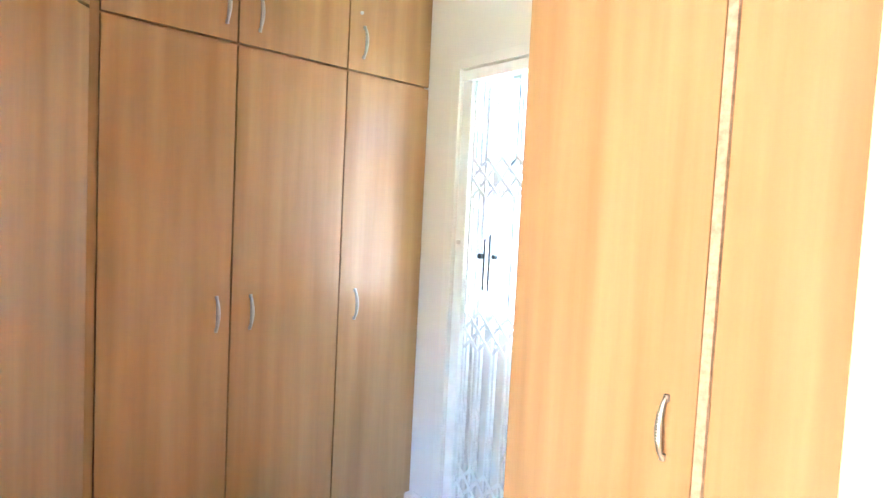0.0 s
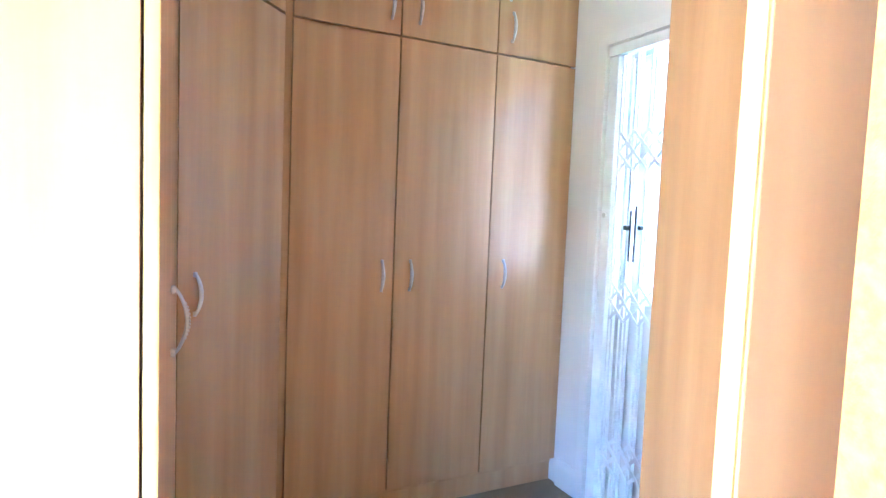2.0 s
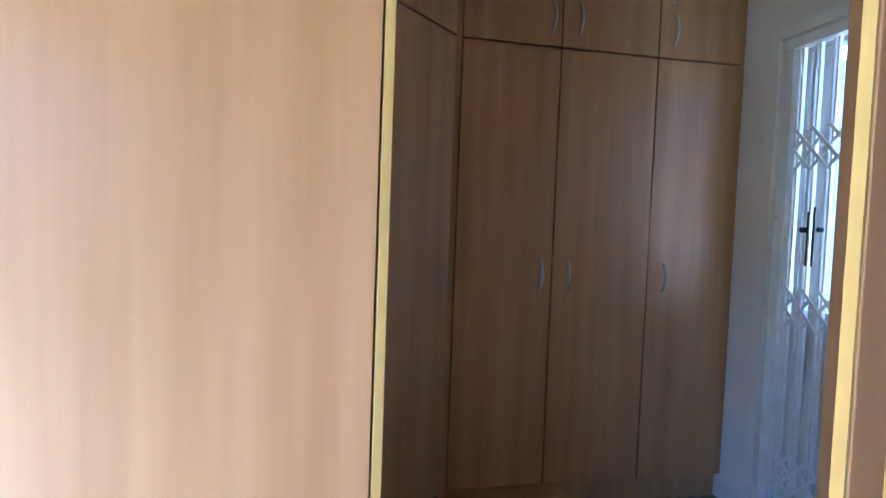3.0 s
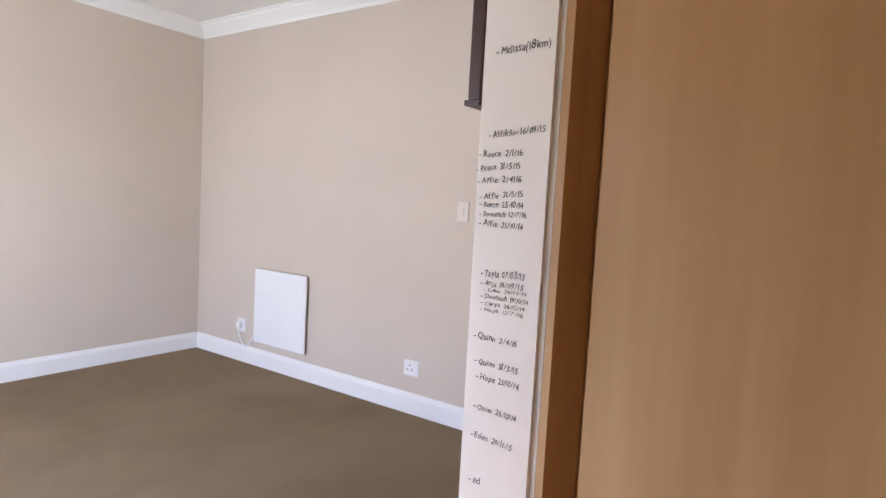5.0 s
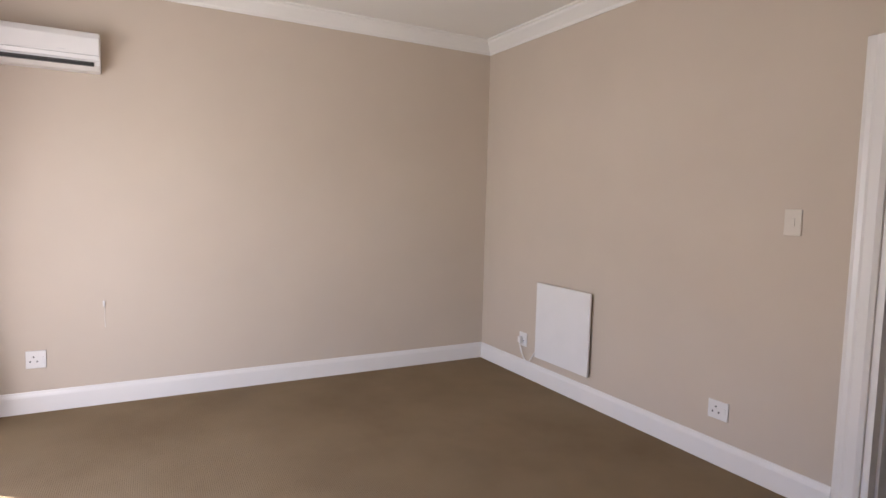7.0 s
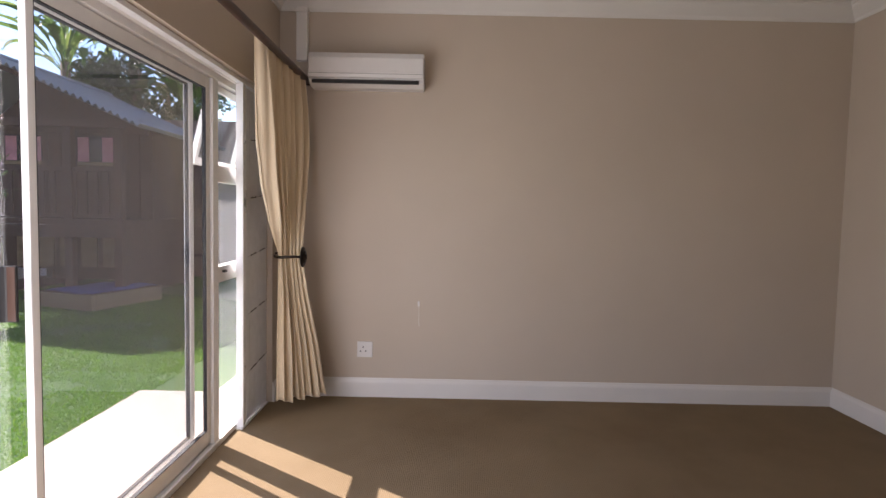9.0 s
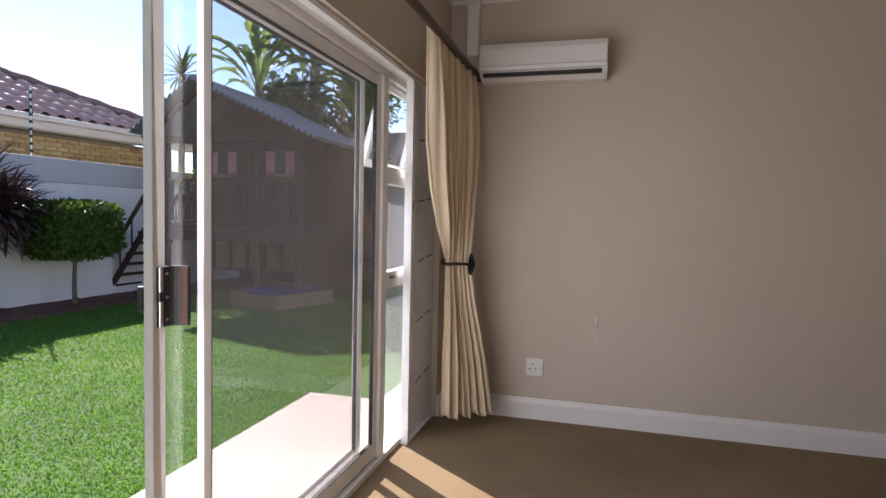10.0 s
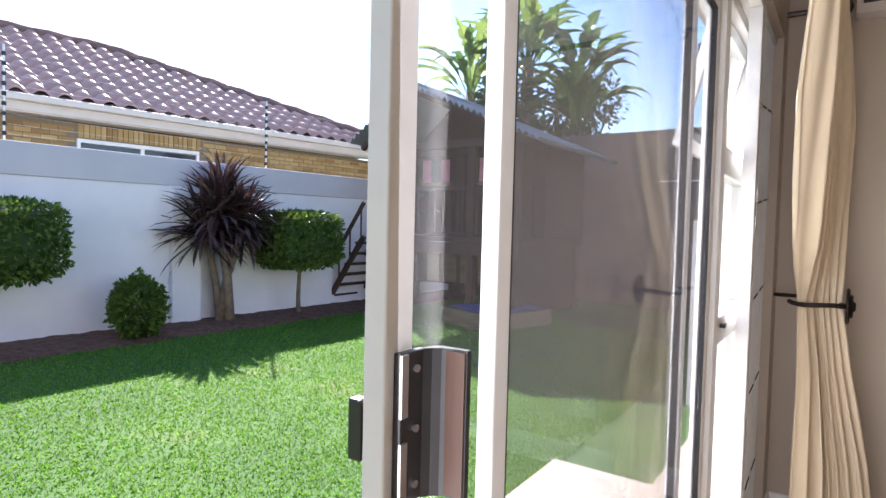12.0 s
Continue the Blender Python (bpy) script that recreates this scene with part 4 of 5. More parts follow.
# patio slab
tagged(part("garden_path", box(bmesh.new(), -2.0, -0.154, -4.60, -4.301, GZ - 0.05, -0.05, 0.008), CONCRETE), "narrow pale concrete path along the house", "path", kind="structure")
tagged(part("patio_slab", box(bmesh.new(), -0.15, 4.6, -5.15, -4.301, GZ - 0.05, -0.035, 0.008), CONCRETE), "pale concrete patio slab outside the sliding door", "patio", kind="structure")

# garden wall, in its own turned frame: local x along the wall, +y towards the house
GW = pose(-1.5, -10.98, GZ, 0, 0, -3.2)
gw = thing("garden_wall", "white painted plaster garden wall with raised piers and a deep top band", "wall", GW, kind="structure")
bx("wall_face", PLASTER, gw, -8.0, 8.0, -0.22, 0.0, 0, 1.84)
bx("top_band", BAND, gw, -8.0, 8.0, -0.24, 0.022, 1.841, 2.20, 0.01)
for x in (-3.6, 0.13, 3.9):
    bx("pier", PLASTER, gw, x - 0.2, x + 0.2, 0.0005, 0.09, 0, 1.838, 0.008)
bm = bmesh.new()
bmesh.ops.create_grid(bm, x_segments=220, y_segments=14, size=1, matrix=Matrix.Translation((0, 0.42, 0.0)) @ Matrix.Diagonal((8, 0.42, 1, 1)))
for vert in bm.verts:
    edge = vert.co.y / 0.84
    vert.co.y += 0.06 * edge * noise.noise((vert.co.x * 2.2, 0.5, 0.0))
    vert.co.z = 0.075 * max(0.0, 1 - edge ** 4) - 0.012 + 0.022 * noise.noise((vert.co.x * 7, vert.co.y * 9, 2.0))
bed = part("planting_bed", bm, SOIL, None)
bed.matrix_basis = GW
tagged(bed, "dark bark-covered planting bed along the garden wall", "flower bed", kind="structure")


def leaf_cloud(count, sample, size, mat, name, parent, label=""):
    vs, fs = [], []
    for _ in range(count):
        p, nrm = sample()
        a = Vector((rng.gauss(0, 1), rng.gauss(0, 1), rng.gauss(0, 1))).normalized()
        d = (nrm * 0.6 + a).normalized()
        s = d.cross(Vector((rng.gauss(0, 1), rng.gauss(0, 1), rng.gauss(0, 1)))).normalized()
        L = size * rng.uniform(0.7, 1.3)
        w = L * 0.27
        k = len(vs)
        up = d.cross(s) * L * 0.12
        vs += [tuple(p), tuple(p + d * L * 0.5 + s * w + up), tuple(p + d * L), tuple(p + d * L * 0.5 - s * w + up)]
        fs += [(k, k + 1, k + 2), (k, k + 2, k + 3)]
    ob = pieces(name, vs, fs, mat, parent)
    if label:
        tagged(ob, label)
    return ob


def topiary(m):
    """A clipped block of leaves on a thin stem."""
    t = thing("topiary_tree", "small tree clipped to a green block on a thin stem", "topiary", m, "clipped trees along the wall")
    pts = [(0.0, 0, 0), (0.015, 0.01, 0.3), (-0.01, 0, 0.62), (0, 0, 0.9)]
    part("trunk", tube(bmesh.new(), pts, 0.035, 8, 0.024), BARK, t, smooth=True)
    hx, hy, z0, z1 = 0.60, 0.42, 0.72, 1.52

    def sample():
        while True:
            q = Vector((rng.uniform(-1, 1), rng.uniform(-1, 1), rng.uniform(-1, 1)))
            e = (abs(q.x) ** 5 + abs(q.y) ** 5 + abs(q.z) ** 5) ** 0.2
            if 0.55 < e < 1:
                q = q / e * rng.uniform(0.90, 1.03) * (1 + 0.05 * noise.noise(q * 2.5))
                return Vector((q.x * hx, q.y * hy, (z0 + z1) / 2 + q.z * (z1 - z0) / 2)), q.normalized()

    leaf_cloud(5200, sample, 0.062, HEDGELEAF, "crown", t, "dense clipped crown of small glossy leaves")
    # solid block in a darker leaf colour, fills the crown behind its leaves
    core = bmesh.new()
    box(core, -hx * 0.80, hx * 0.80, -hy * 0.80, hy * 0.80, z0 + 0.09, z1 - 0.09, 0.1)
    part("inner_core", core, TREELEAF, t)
    return t


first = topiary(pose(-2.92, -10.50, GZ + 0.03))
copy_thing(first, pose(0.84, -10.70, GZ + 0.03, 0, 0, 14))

bush = thing("garden_bush", "small rounded green bush in the planting bed", "bush", pose(-0.48, -10.45, GZ + 0.03))


def bush_sample():
    q = Vector((rng.gauss(0, 1), rng.gauss(0, 1), rng.gauss(0, 1))).normalized()
    r = rng.uniform(0.7, 1.0) * (1 + 0.25 * noise.noise(q * 2.2))
    return Vector((q.x * 0.29 * r, q.y * 0.28 * r, 0.36 + q.z * 0.36 * r)), q


leaf_cloud(3000, bush_sample, 0.07, HEDGELEAF, "foliage", bush)
part("stems", tube(bmesh.new(), [(0, 0, 0), (0.02, 0.02, 0.2), (-0.03, 0, 0.5)], 0.03, 7, 0.012), BARK, bush)


def strap_leaf(vs, fs, base, heading, elev, length, width, droop):
    """A long narrow leaf that rises and bends over."""
    side = Vector((-math.sin(heading), math.cos(heading), 0))
    p = Vector(base)
    prev = None
    n = 6
    for i in range(n + 1):
        u = i / n
        w = width * (0.55 + 1.4 * u) * (1 - u) ** 0.6 if u < 1 else 0
        w = max(w, 0.0008)
        a, b = p + side * w, p - side * w
        k = len(vs)
        mid = p - Vector((0, 0, w * 0.5))
        vs += [tuple(a), tuple(mid), tuple(b)]
        if prev is not None:
            fs += [(prev, prev + 1, k + 1, k), (prev + 1, prev + 2, k + 2, k + 1)]
        prev = k
        e = elev - droop * u * u
        p = p + Vector((math.cos(heading) * math.cos(e), math.sin(heading) * math.cos(e), math.sin(e))) * (length / n)


palm = thing("cordyline", "cordyline with several pale trunks and a crown of purple strap leaves", "palm", pose(-1.82, -10.72, GZ + 0.03))
heads = [(-0.22, 0.05, 1.32), (0.16, 0.08, 1.42), (-0.02, -0.12, 1.62), (0.30, -0.05, 1.20)]
for i, (hx, hy, hz) in enumerate(heads):
    b = (0.10 * math.cos(i * 1.7), 0.06 * math.sin(i * 1.7), 0)
    part("trunk", tube(bmesh.new(), [b, (b[0] * 0.6 + hx * 0.25, b[1] + hy * 0.2, hz * 0.4), (hx * 0.75, hy * 0.7, hz * 0.8), (hx, hy, hz)], 0.06, 9, 0.035), BARK, palm, smooth=True)
    vs, fs = [], []
    for _ in range(170):
        el = radians(rng.uniform(-40, 85))
        strap_leaf(vs, fs, (hx, hy, hz + rng.uniform(-0.08, 0.1)), rng.uniform(0, math.tau), el, rng.uniform(0.5, 0.82), 0.031, radians(rng.uniform(15, 75)))
    part_head = pieces("leaf_head", vs, fs, PURPLELEAF, palm)

# ---- neighbour's house beyond the wall ----
NB = pose(-1.5, -13.62, GZ, 0, 0, -8.0)
nb = thing("neighbour_house", "single-storey yellow brick house with a brown tiled hip roof", "house", NB)
EAVE, PITCH, XL, XR = 3.20, 0.50, -6.9, 9.0
bx("wall", MORTAR, nb, XL + 0.5, XR, -6.9, -0.30, 0, 2.90, 0, "yellow face brick wall")
bx("fascia", FASCIA, nb, XL, XR, 0.02, 0.05, 2.94, 3.17, 0.004, "cream fascia board")
bx("gutter", FASCIA, nb, XL, XR, 0.051, 0.15, 3.07, 3.18, 0.02)
bx("soffit", FASCIA, nb, XL, XR, -0.30, 0.019, 2.92, 2.94)
DEPTH, HIP = 3.6, 1.57   # run up the slope to the ridge; how far the hip runs along for each metre of it


def roof_tile(bm_verts, bm_faces, x, d, w=0.31, run=0.345):
    """One wavy roof tile, with a thick lower lip; x along the eave, d up the slope."""
    k = len(bm_verts)
    seg = 8
    for row, (dd, lift) in enumerate(((d + run * 1.10, 0.0), (d, 0.045), (d, -0.006))):
        for s in range(seg + 1):
            u = s / seg
            wave = 0.075 * max(0, math.sin(math.pi * (u * 1.45 - 0.05))) ** 0.8 - 0.014 * (u > 0.72) * math.sin(math.pi * (u - 0.72) / 0.28)
            bm_verts.append((x + u * w * 1.03, -dd, EAVE + dd * PITCH + lift + wave))
    for row in range(2):
        for s in range(seg):
            a = k + row * (seg + 1) + s
            bm_faces.append((a, a + 1, a + seg + 2, a + seg + 1))


bm = bmesh.new()
v = [bm.verts.new(p) for p in ((XL, 0.1, EAVE - 0.05), (XR, 0.1, EAVE - 0.05), (XR, -DEPTH, EAVE - 0.04 + DEPTH * PITCH), (XL + DEPTH * HIP, -DEPTH, EAVE - 0.04 + DEPTH * PITCH))]
bm.faces.new(v)
w = [bm.verts.new(p) for p in ((XL, 0.1, EAVE - 0.05), (XL + DEPTH * HIP, -DEPTH, EAVE - 0.04 + DEPTH * PITCH), (XL, -2 * DEPTH, EAVE - 0.05))]
bm.faces.new(w)
w = [bm.verts.new(p) for p in ((XR, -2 * DEPTH, EAVE - 0.05), (XL, -2 * DEPTH, EAVE - 0.05), (XL + DEPTH * HIP, -DEPTH, EAVE - 0.04 + DEPTH * PITCH), (XR, -DEPTH, EAVE - 0.04 + DEPTH * PITCH))]
bm.faces.new(w)
roof = part("roof", bm, RIDGE, nb, "brown tiled hip roof")
tv, tf = [], []
roof_tile(tv, tf, 0, 0)
tile_me = bpy.data.meshes.new("roof_tile")
tile_me.from_pydata([(x, y, z - EAVE) for x, y, z in tv], [], tf)
tile_me.materials.append(ROOFTILE)
tile_me.polygons.foreach_set("use_smooth", [True] * len(tile_me.polygons))
vs, fs = [], []
row = 0
while row * 0.345 < DEPTH - 0.1:
    d = row * 0.345
    x = XR - 0.31
    while x > XL + (d + 0.2) * HIP:
        if row < 9 and -6.5 < x < 3.5:
            o = new("roof_tile", tile_me)
            o.parent = roof
            o.matrix_basis = pose(x, -d, EAVE + d * PITCH + rng.uniform(-0.004, 0.004))
        else:
            roof_tile(vs, fs, x, d)
        x -= 0.31
    row += 1
far = tagged(pieces("roof_tiles_upper", vs, fs, ROOFTILE, roof), "wavy brown concrete tiles higher up the roof", kind="stuff")
far.data.polygons.foreach_set("use_smooth", [True] * len(far.data.polygons))
pts = [(XL + d * HIP, -d, EAVE + d * PITCH + 0.04 + 0.03 * (i % 2)) for i, d in enumerate([DEPTH * j / 22 for j in range(23)])]
part("hip_cap", tube(bmesh.new(), pts, 0.10, 8), RIDGE, roof)
pts = [(XL + DEPTH * HIP + j * 0.35, -DEPTH, EAVE + DEPTH * PITCH + 0.04 + 0.025 * (j % 2)) for j in range(36)]
part("ridge_cap", tube(bmesh.new(), pts, 0.10, 8), RIDGE, roof)
for x0, x1 in ((-1.75, 0.22),):
    win = bx("window", ALU, nb, x0, x1, -0.2995, -0.25, 2.60, 2.66, 0.004, "white framed window under the eave")
    for a, b in ((x0, x0 + 0.05), ((x0 + x1) / 2 - 0.03, (x0 + x1) / 2 + 0.03), (x1 - 0.05, x1)):
        bx("window_post", ALU, win, a, b, -0.2995, -0.25, 1.6, 2.5995)
    bx("window_pane", DARKGLASS, win, x0 + 0.05, x1 - 0.05, -0.298, -0.28, 1.6, 2.5995)
brick_me = bpy.data.meshes.new("brick")
bb = box(bmesh.new(), -0.109, 0.109, -0.011, 0.011, -0.035, 0.035, 0.003)
bb.to_mesh(brick_me)
bb.free()
brick_me.materials.append(BRICK)
wall_ob = [c for c in nb.children if c.name.startswith("wall")][0]
for r in range(9):
    for c in range(36):
        x = 2.2 - c * 0.23 - (0.115 if r % 2 else 0)
        z = 2.13 + r * 0.083
        if (-1.87 < x < 0.34 and z < 2.70) or (-1.92 < x < 0.36 and z > 2.66):
            continue
        o = new("brick", brick_me)
        o.parent = wall_ob
        o.matrix_basis = pose(x, -0.295, z)
        o.scale = (1, 1, 1)
for c in range(24):
    o = new("brick", brick_me)
    o.parent = wall_ob
    o.matrix_basis = pose(0.16 - c * 0.083, -0.295, 2.79, 0, 90, 0)
bx("brick_course_far", BRICK, nb, XL + 0.5, -6.2, -0.30, -0.292, 2.1, 2.88)


def fence_post(x, y):
    f = thing("electric_fence_post", "thin white fence post with dark insulators on top of the wall", "fence post", pose(x, y, GZ), "electric fence along the wall")
    part("rod", tube(bmesh.new(), [(0, 0, 2.2), (0, 0, 2.75), (0, 0, 3.22)], 0.011, 8), STEELWHITE, f)
    for i in range(9):
        part("insulator", disc(bmesh.new(), pose(0, 0.0, 2.28 + i * 0.105), 0.022, 0.045, 10, 0.006), BLACK, f)
    return f


fp = [(0.55, -11.20), (-2.72, -11.04), (-6.0, -10.85)]
for x, y in fp:
    fence_post(x, y)
for i in range(9):
    z = 2.28 + i * 0.105 + GZ
    tagged(part("fence_wire", tube(bmesh.new(), [(3.5, -11.36, z), (fp[0][0], fp[0][1], z), (fp[1][0], fp[1][1], z), (fp[2][0], fp[2][1], z)], 0.0016, 4), CHROME),
           "thin steel electric fence wire above the garden wall", "wire", "electric fence wires")

# ---- playhouse on stilts ----
ph = thing("playhouse", "dark brown wooden playhouse on stilts with a balcony and corrugated roof", "playhouse", pose(-4.57, -9.0, GZ))
for y in (-1.32, 0.50, 1.25):
    bx("post", PLAYWOOD, ph, -0.06, 0.06, y - 0.06, y + 0.06, 0, 2.615, 0.006)
    bx("post", PLAYWOOD, ph, -2.3, -2.18, y - 0.06, y + 0.06, 0, 1.2, 0.006)
bx("deck", PLAYWOOD, ph, -2.4, 0.10, -1.42, 1.36, 1.16, 1.25, 0.006)
bx("beam", PLAYWOOD, ph, 0.061, 0.10, -1.42, 1.36, 0.97, 1.155, 0.004)
for k in range(13):
    y = -1.42 + k * 0.2135
    bx("cladding_board", PLAYWOOD, ph, -0.84, -0.80, y, y + 0.206, 1.2505, 2.62 + 0.42 * (1 - abs(y + 0.3) / 1.7), 0.004)
bx("side_wall", PLAYWOOD, ph, -2.35, -0.845, 1.30, 1.34, 1.2505, 2.7)
bx("side_wall", PLAYWOOD, ph, -2.35, -0.845, -1.40, -1.36, 1.2505, 2.7)
bx("back_wall", PLAYWOOD, ph, -2.39, -2.351, -1.40, 1.34, 1.2505, 2.7)
bx("screen_board", PLAYWOOD, ph, -2.30, -2.26, -1.25, 1.19, 0.05, 1.15)
bx("screen_board", PLAYWOOD, ph, -2.17, -0.07, 1.23, 1.27, 0.05, 1.15)
bx("railing_top", PLAYWOOD, ph, -0.03, 0.03, -1.258, 1.188, 1.96, 2.02, 0.004)
bx("railing_bottom", PLAYWOOD, ph, -0.02, 0.02, -1.258, 1.188, 1.27, 1.32, 0.004)
for k in range(15):
    y = -1.22 + k * 0.161
    bx("spindle", PLAYWOOD, ph, -0.018, 0.018, y, y + 0.055, 1.3205, 1.9595, 0.003)
for k in range(6):
    y = -1.0 + k * 0.36
    bx("lower_board", PALEWOOD, ph, -0.95, -0.92, y, y + 0.26, 0.42, 0.98, 0.004)
bx("lower_rail", PLAYWOOD, ph, -0.98, -0.951, -1.25, 1.20, 0.38, 1.0, 0.004)
for y in (-0.75, 0.43):
    wn_ = bx("window", PALEWOOD, ph, -0.80, -0.775, y - 0.31, y + 0.31, 2.10, 2.16, 0.003)
    bx("window_pane", DARKGLASS, wn_, -0.7985, -0.79, y - 0.30, y + 0.30, 2.1605, 2.58)
    bx("window_curtain", PINK, wn_, -0.787, -0.778, y - 0.29, y - 0.11, 2.165, 2.56, 0.002)
    bx("window_curtain", PINK, wn_, -0.787, -0.778, y + 0.11, y + 0.29, 2.165, 2.56, 0.002)
# roof: two slopes of corrugated sheet, the one towards the house longer
APEX = (-0.36, 3.56)
SHEET = varied("pale_ribbed_roof_sheet", (0.20, 0.21, 0.23), (0.24, 0.25, 0.27), (0.28, 0.29, 0.31), 0.45, 0.15, island=False)


def corrugated(name, y0, z0, y1, z1, n):
    """A ribbed roof sheet; the ribs run level, front to back."""
    vs, fs = [], []
    for layer in (0, -0.010):
        for i in range(n + 1):
            u = i / n
            for x in (-2.6, 0.60):
                vs.append((x, y0 + (y1 - y0) * u, z0 + (z1 - z0) * u + 0.030 * math.cos(i * math.pi) + layer))
    m = 2 * (n + 1)
    for i in range(n):
        a = 2 * i
        fs += [(a, a + 1, a + 3, a + 2), (m + a, m + a + 2, m + a + 3, m + a + 1), (a + 1, m + a + 1, m + a + 3, a + 3)]
    return pieces(name, vs, fs, SHEET, ph)


corrugated("roof_slope", APEX[0], APEX[1], 1.88, 2.58, 44)
corrugated("roof_slope", APEX[0], APEX[1], -1.55, 2.72, 26)
part("ridge_cap", tube(bmesh.new(), [(-2.62, APEX[0], APEX[1] + 0.02), (0.50, APEX[0], APEX[1] + 0.02)], 0.05, 8), ROOFBLUE, ph)
part("rafter", tube(bmesh.new(), [(0.30, APEX[0], APEX[1] - 0.10), (0.30, 1.84, 2.50)], 0.05, 4), PLAYWOOD, ph)
part("rafter", tube(bmesh.new(), [(0.30, APEX[0], APEX[1] - 0.10), (0.30, -1.50, 2.66)], 0.05, 4), PLAYWOOD, ph)
bm = bmesh.new()
tri = [(-1.40, 2.62), (1.50, 2.62), (APEX[0], APEX[1] - 0.06)]
a = [bm.verts.new((-0.76, y, z)) for y, z in tri]
b = [bm.verts.new((-0.797, y, z)) for y, z in tri]
bm.faces.new(a)
bm.faces.new(b[::-1])
for i in range(3):
    bm.faces.new((a[i], a[(i + 1) % 3], b[(i + 1) % 3], b[i]))
part("gable", bm, PLAYWOOD, ph)
bx("tie_beam", PLAYWOOD, ph, -0.05, 0.05, -1.40, 1.60, 2.62, 2.74, 0.006)
stair = thing("playhouse_stairs", "brown wooden stairs with a handrail up to the playhouse", "stairs", pose(-4.35, -10.18, GZ))
for k in range(6):
    z, y = 0.18 + k * 0.18, -0.72 + k * 0.12
    bx("tread", PLAYWOOD, stair, -0.35, 0.35, y - 0.09, y + 0.09, z, z + 0.035, 0.004)
for x in (-0.37, 0.37):
    part("stringer", tube(bmesh.new(), [(x, -0.85, 0.0), (x, 0.0, 1.2)], 0.05, 4), PLAYWOOD, stair)
    part("handrail", tube(bmesh.new(), [(x, -0.85, 0.56), (x, 0.0, 1.76)], 0.035, 4), PLAYWOOD, stair)
    for k in range(4):
        y = -0.78 + k * 0.24
        z = 0.1 + (y + 0.85) * 1.41
        part("baluster", tube(bmesh.new(), [(x, y, z), (x, y, z + 0.50)], 0.02, 4), PLAYWOOD, stair)
pit = thing("sandpit", "timber sandpit with a blue cover under the playhouse", "sandpit", pose(-4.44, -7.95, GZ, 0, 0, -17.7))
bx("front_board", PALEWOOD, pit, 0.55, 0.63, -0.5, 0.5, 0, 0.22, 0.01)
bx("back_board", PALEWOOD, pit, -0.63, -0.55, -0.5, 0.5, 0, 0.22, 0.01)
bx("side_board", PALEWOOD, pit, -0.549, 0.549, 0.42, 0.5, 0, 0.22, 0.01)
bx("side_board", PALEWOOD, pit, -0.549, 0.549, -0.5, -0.42, 0, 0.22, 0.01)
bm = bmesh.new()
bmesh.ops.create_grid(bm, x_segments=24, y_segments=40, size=1, matrix=Matrix.Translation((0, 0, 0.235)) @ Matrix.Diagonal((0.60, 0.47, 1, 1)))
for vert in bm.verts:
    vert.co.z += 0.02 * noise.noise(vert.co * 4)
part("cover", bm, BLUECOVER, pit, "creased blue plastic cover", True)

# ---- boundary walls ----
bwall = thing("boundary_wall", "tall dark brown painted boundary wall in shade", "wall", kind="structure")
bx("wall_face", BROWNWALL, bwall, -8.2, -8.0, -9.2, -4.3, GZ, 2.2)
bx("upper_wall", BROWNWALL, bwall, -8.2, -7.98, -9.2, -4.3, 2.201, 3.15)
bx("pipe", STEELWHITE, bwall, -7.979, -7.94, -6.6, -5.0, 2.20, 2.225)
pre = thing("precast_wall", "white painted precast concrete wall of stacked panels", "wall", kind="structure")
for j in range(4):
    y = -4.70 + j * 1.56
    for k in range(4):
        bx("panel", PLASTER, pre, -2.06, -2.0, y, y + 1.45, GZ + k * 0.365, GZ + k * 0.365 + 0.355, 0.008)
    bx("post", PLASTER, pre, -2.09, -1.97, y - 0.105, y - 0.005, GZ, 1.40, 0.01)
    bx("coping", PLASTER, pre, -2.08, -1.98, y, y + 1.45, GZ + 1.461, GZ + 1.50, 0.006)

# ---- tall broad-leaved plants behind ----


def paddle_leaf(vs, fs, base, heading, elev, stalk, blade, width, droop):
    side = Vector((-math.sin(heading), math.cos(heading), 0))
    p = Vector(base)
    n = 22
    total = stalk + blade
    prev = None
    for i in range(n + 1):
        u = i / n
        s = u * total
        q = (s - stalk) / blade
        w = 0.02 if q <= 0 else width * math.sin(math.pi * min(q ** 0.7, 1)) + 0.012
        tear = 1 - 0.60 * (rng.random() < 0.45) if q > 0.1 else 1
        k = len(vs)
        fold = Vector((0, 0, w * 0.45))
        tear2 = 1 - 0.60 * (rng.random() < 0.45) if q > 0.1 else 1
        vs += [tuple(p + side * w * tear + fold), tuple(p), tuple(p - side * w * tear2 + fold)]
        if prev is not None:
            fs += [(prev, prev + 1, k + 1, k), (prev + 1, prev + 2, k + 2, k + 1)]
        prev = k
        e = elev - droop * u * u
        p = p + Vector((math.cos(heading) * math.cos(e), math.sin(heading) * math.cos(e), math.sin(e))) * (total / n)


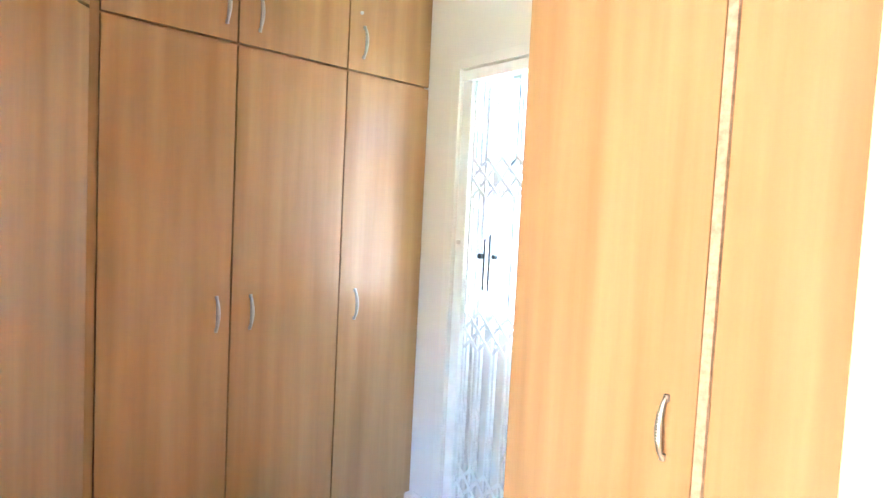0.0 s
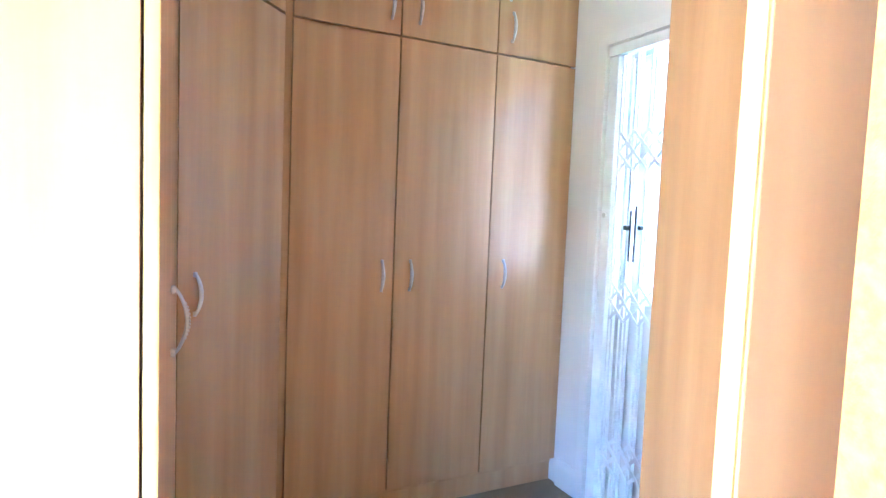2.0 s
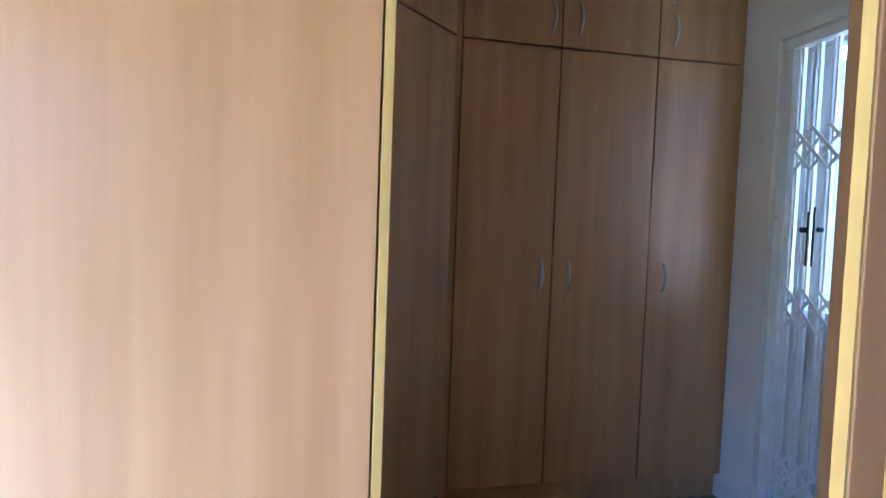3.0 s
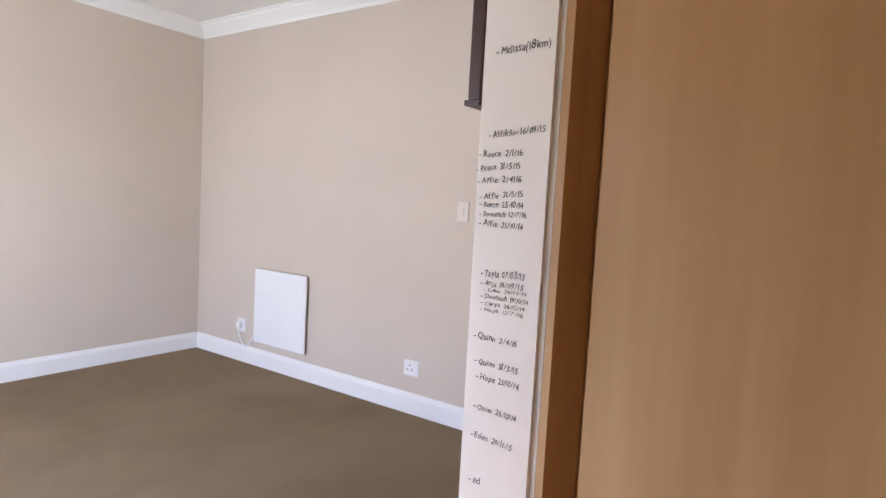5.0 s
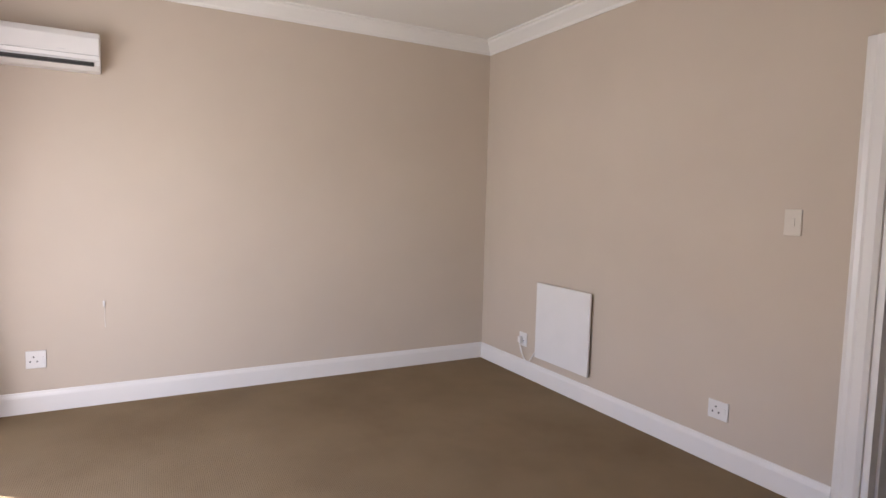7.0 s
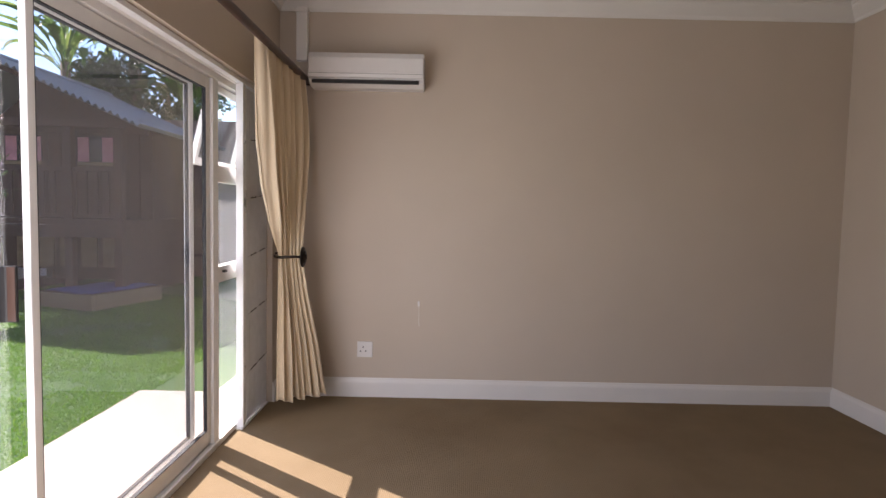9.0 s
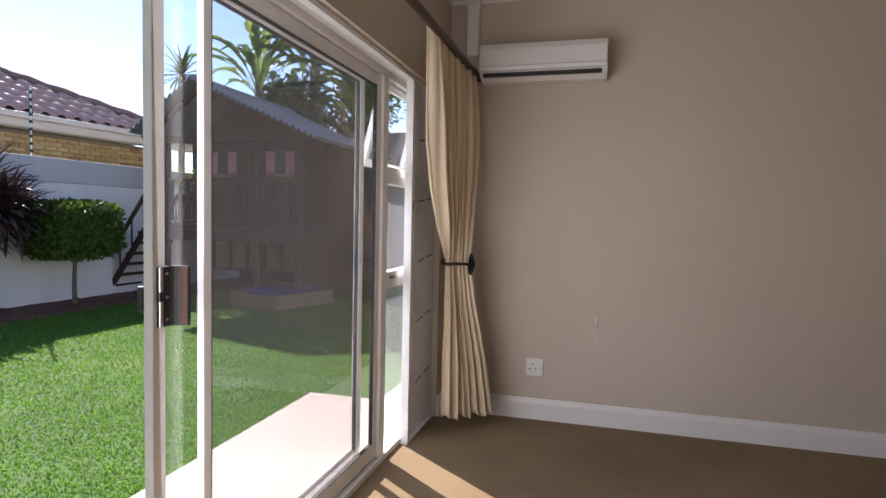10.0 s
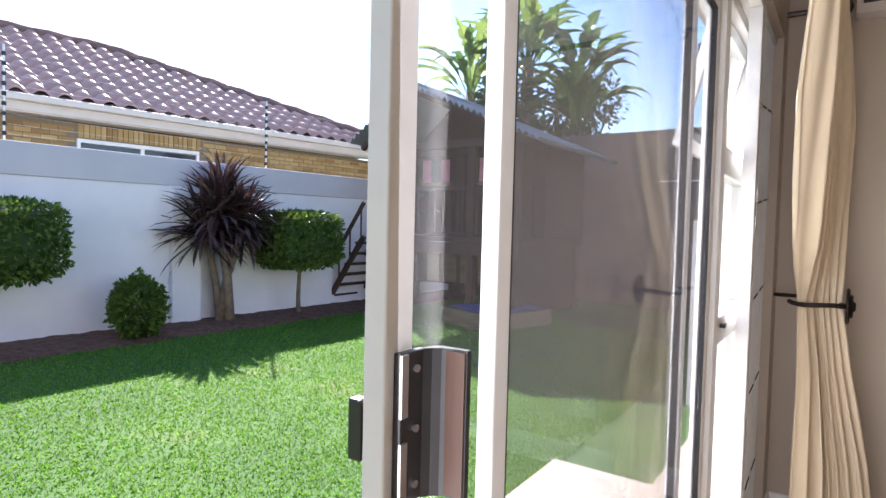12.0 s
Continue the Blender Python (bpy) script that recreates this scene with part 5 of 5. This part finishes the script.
def strelitzia(x, y, h, leaves):
    t = thing("wild_banana", "tall wild banana plant with torn paddle leaves", "tree", pose(x, y, GZ), "wild bananas behind the playhouse")
    part("trunk", tube(bmesh.new(), [(0, 0, 0), (0.1, 0.05, h * 0.5), (0.05, 0, h)], 0.16, 9, 0.10), BARK, t, smooth=True)
    vs, fs = [], []
    for _ in range(leaves):
        paddle_leaf(vs, fs, (0.05, 0, h + rng.uniform(-0.5, 0.1)), rng.uniform(0, math.tau), radians(rng.uniform(35, 85)), rng.uniform(0.5, 0.9), rng.uniform(0.9, 1.35), 0.15, radians(rng.uniform(45, 130)))
    pieces("crown", vs, fs, BANANALEAF, t)


for x, y, h, k in ((-8.9, -11.3, 4.6, 26), (-9.4, -10.0, 5.2, 34), (-9.6, -8.9, 4.6, 32), (-10.4, -10.6, 5.6, 30), (-8.8, -8.5, 3.6, 24)):
    strelitzia(x, y, h, k)
tree = thing("garden_tree", "dense dark green tree behind the playhouse", "tree", pose(-9.6, -9.4, GZ))
part("trunk", tube(bmesh.new(), [(0, 0, 0), (0.1, 0, 1.6), (0.0, 0.2, 3.2)], 0.2, 9, 0.1), BARK, tree, smooth=True)
for dx, dy, dz in ((0.5, 0.9, 4.2), (-0.3, -1.0, 4.0), (0.2, 0.1, 4.9)):
    part("limb", tube(bmesh.new(), [(0.0, 0.15, 2.6), (dx * 0.5, dy * 0.5, (2.6 + dz) / 2), (dx, dy, dz)], 0.09, 7, 0.03), BARK, tree)
clumps = [(rng.uniform(-1.0, 1.0), rng.uniform(-1.8, 0.9), rng.uniform(2.7, 4.7), rng.uniform(0.45, 0.8)) for _ in range(16)]


def tree_sample():
    cx, cy, cz, r = rng.choice(clumps)
    q = Vector((rng.gauss(0, 1), rng.gauss(0, 1), rng.gauss(0, 1))).normalized()
    return Vector((cx, cy, cz)) + q * r * rng.uniform(0.4, 1.0), q


leaf_cloud(9000, tree_sample, 0.14, TREELEAF, "crown", tree)
spike = thing("spiky_yucca", "spiky yucca rising behind the playhouse roof", "tree", pose(-7.2, -12.15, GZ))
part("trunk", tube(bmesh.new(), [(0, 0, 0), (0.05, 0, 2), (0, 0, 4.5)], 0.09, 8, 0.06), BARK, spike)
vs, fs = [], []
for _ in range(70):
    strap_leaf(vs, fs, (0, 0, 4.5), rng.uniform(0, math.tau), radians(rng.uniform(-30, 85)), rng.uniform(0.6, 0.9), 0.022, radians(40))
pieces("leaf_head", vs, fs, TREELEAF, spike)
fern = thing("fern_palm", "light green fern-like plant by the stairs", "plant", pose(-5.6, -10.35, GZ))
vs, fs = [], []
for _ in range(90):
    strap_leaf(vs, fs, (0, 0, 1.6), rng.uniform(0, math.tau), radians(rng.uniform(10, 85)), rng.uniform(0.6, 1.1), 0.03, radians(rng.uniform(50, 130)))
pieces("fronds", vs, fs, BANANALEAF, fern)
part("trunk", tube(bmesh.new(), [(0, 0, 0), (0.02, 0, 0.8), (0, 0, 1.6)], 0.09, 8, 0.07), BARK, fern)

# yard outside the gated door: a wall added to cut the sky light coming in
tagged(part("yard_wall", box(bmesh.new(), 8.5, 8.7, -6.0, 3.0, GZ, 2.6, 0.01), PLASTER), "plain white plastered wall added outside the gated door to cut the sky light", "wall", kind="structure")
# unseen slab, added to keep sun and sky off the yard
tagged(part("house_roof", box(bmesh.new(), -0.8, 8.35, -4.85, 0.8, 3.05, 3.25, 0.01), RIDGE), "unseen dark roof slab added to shade the yard by the gated door", "roof", kind="structure")
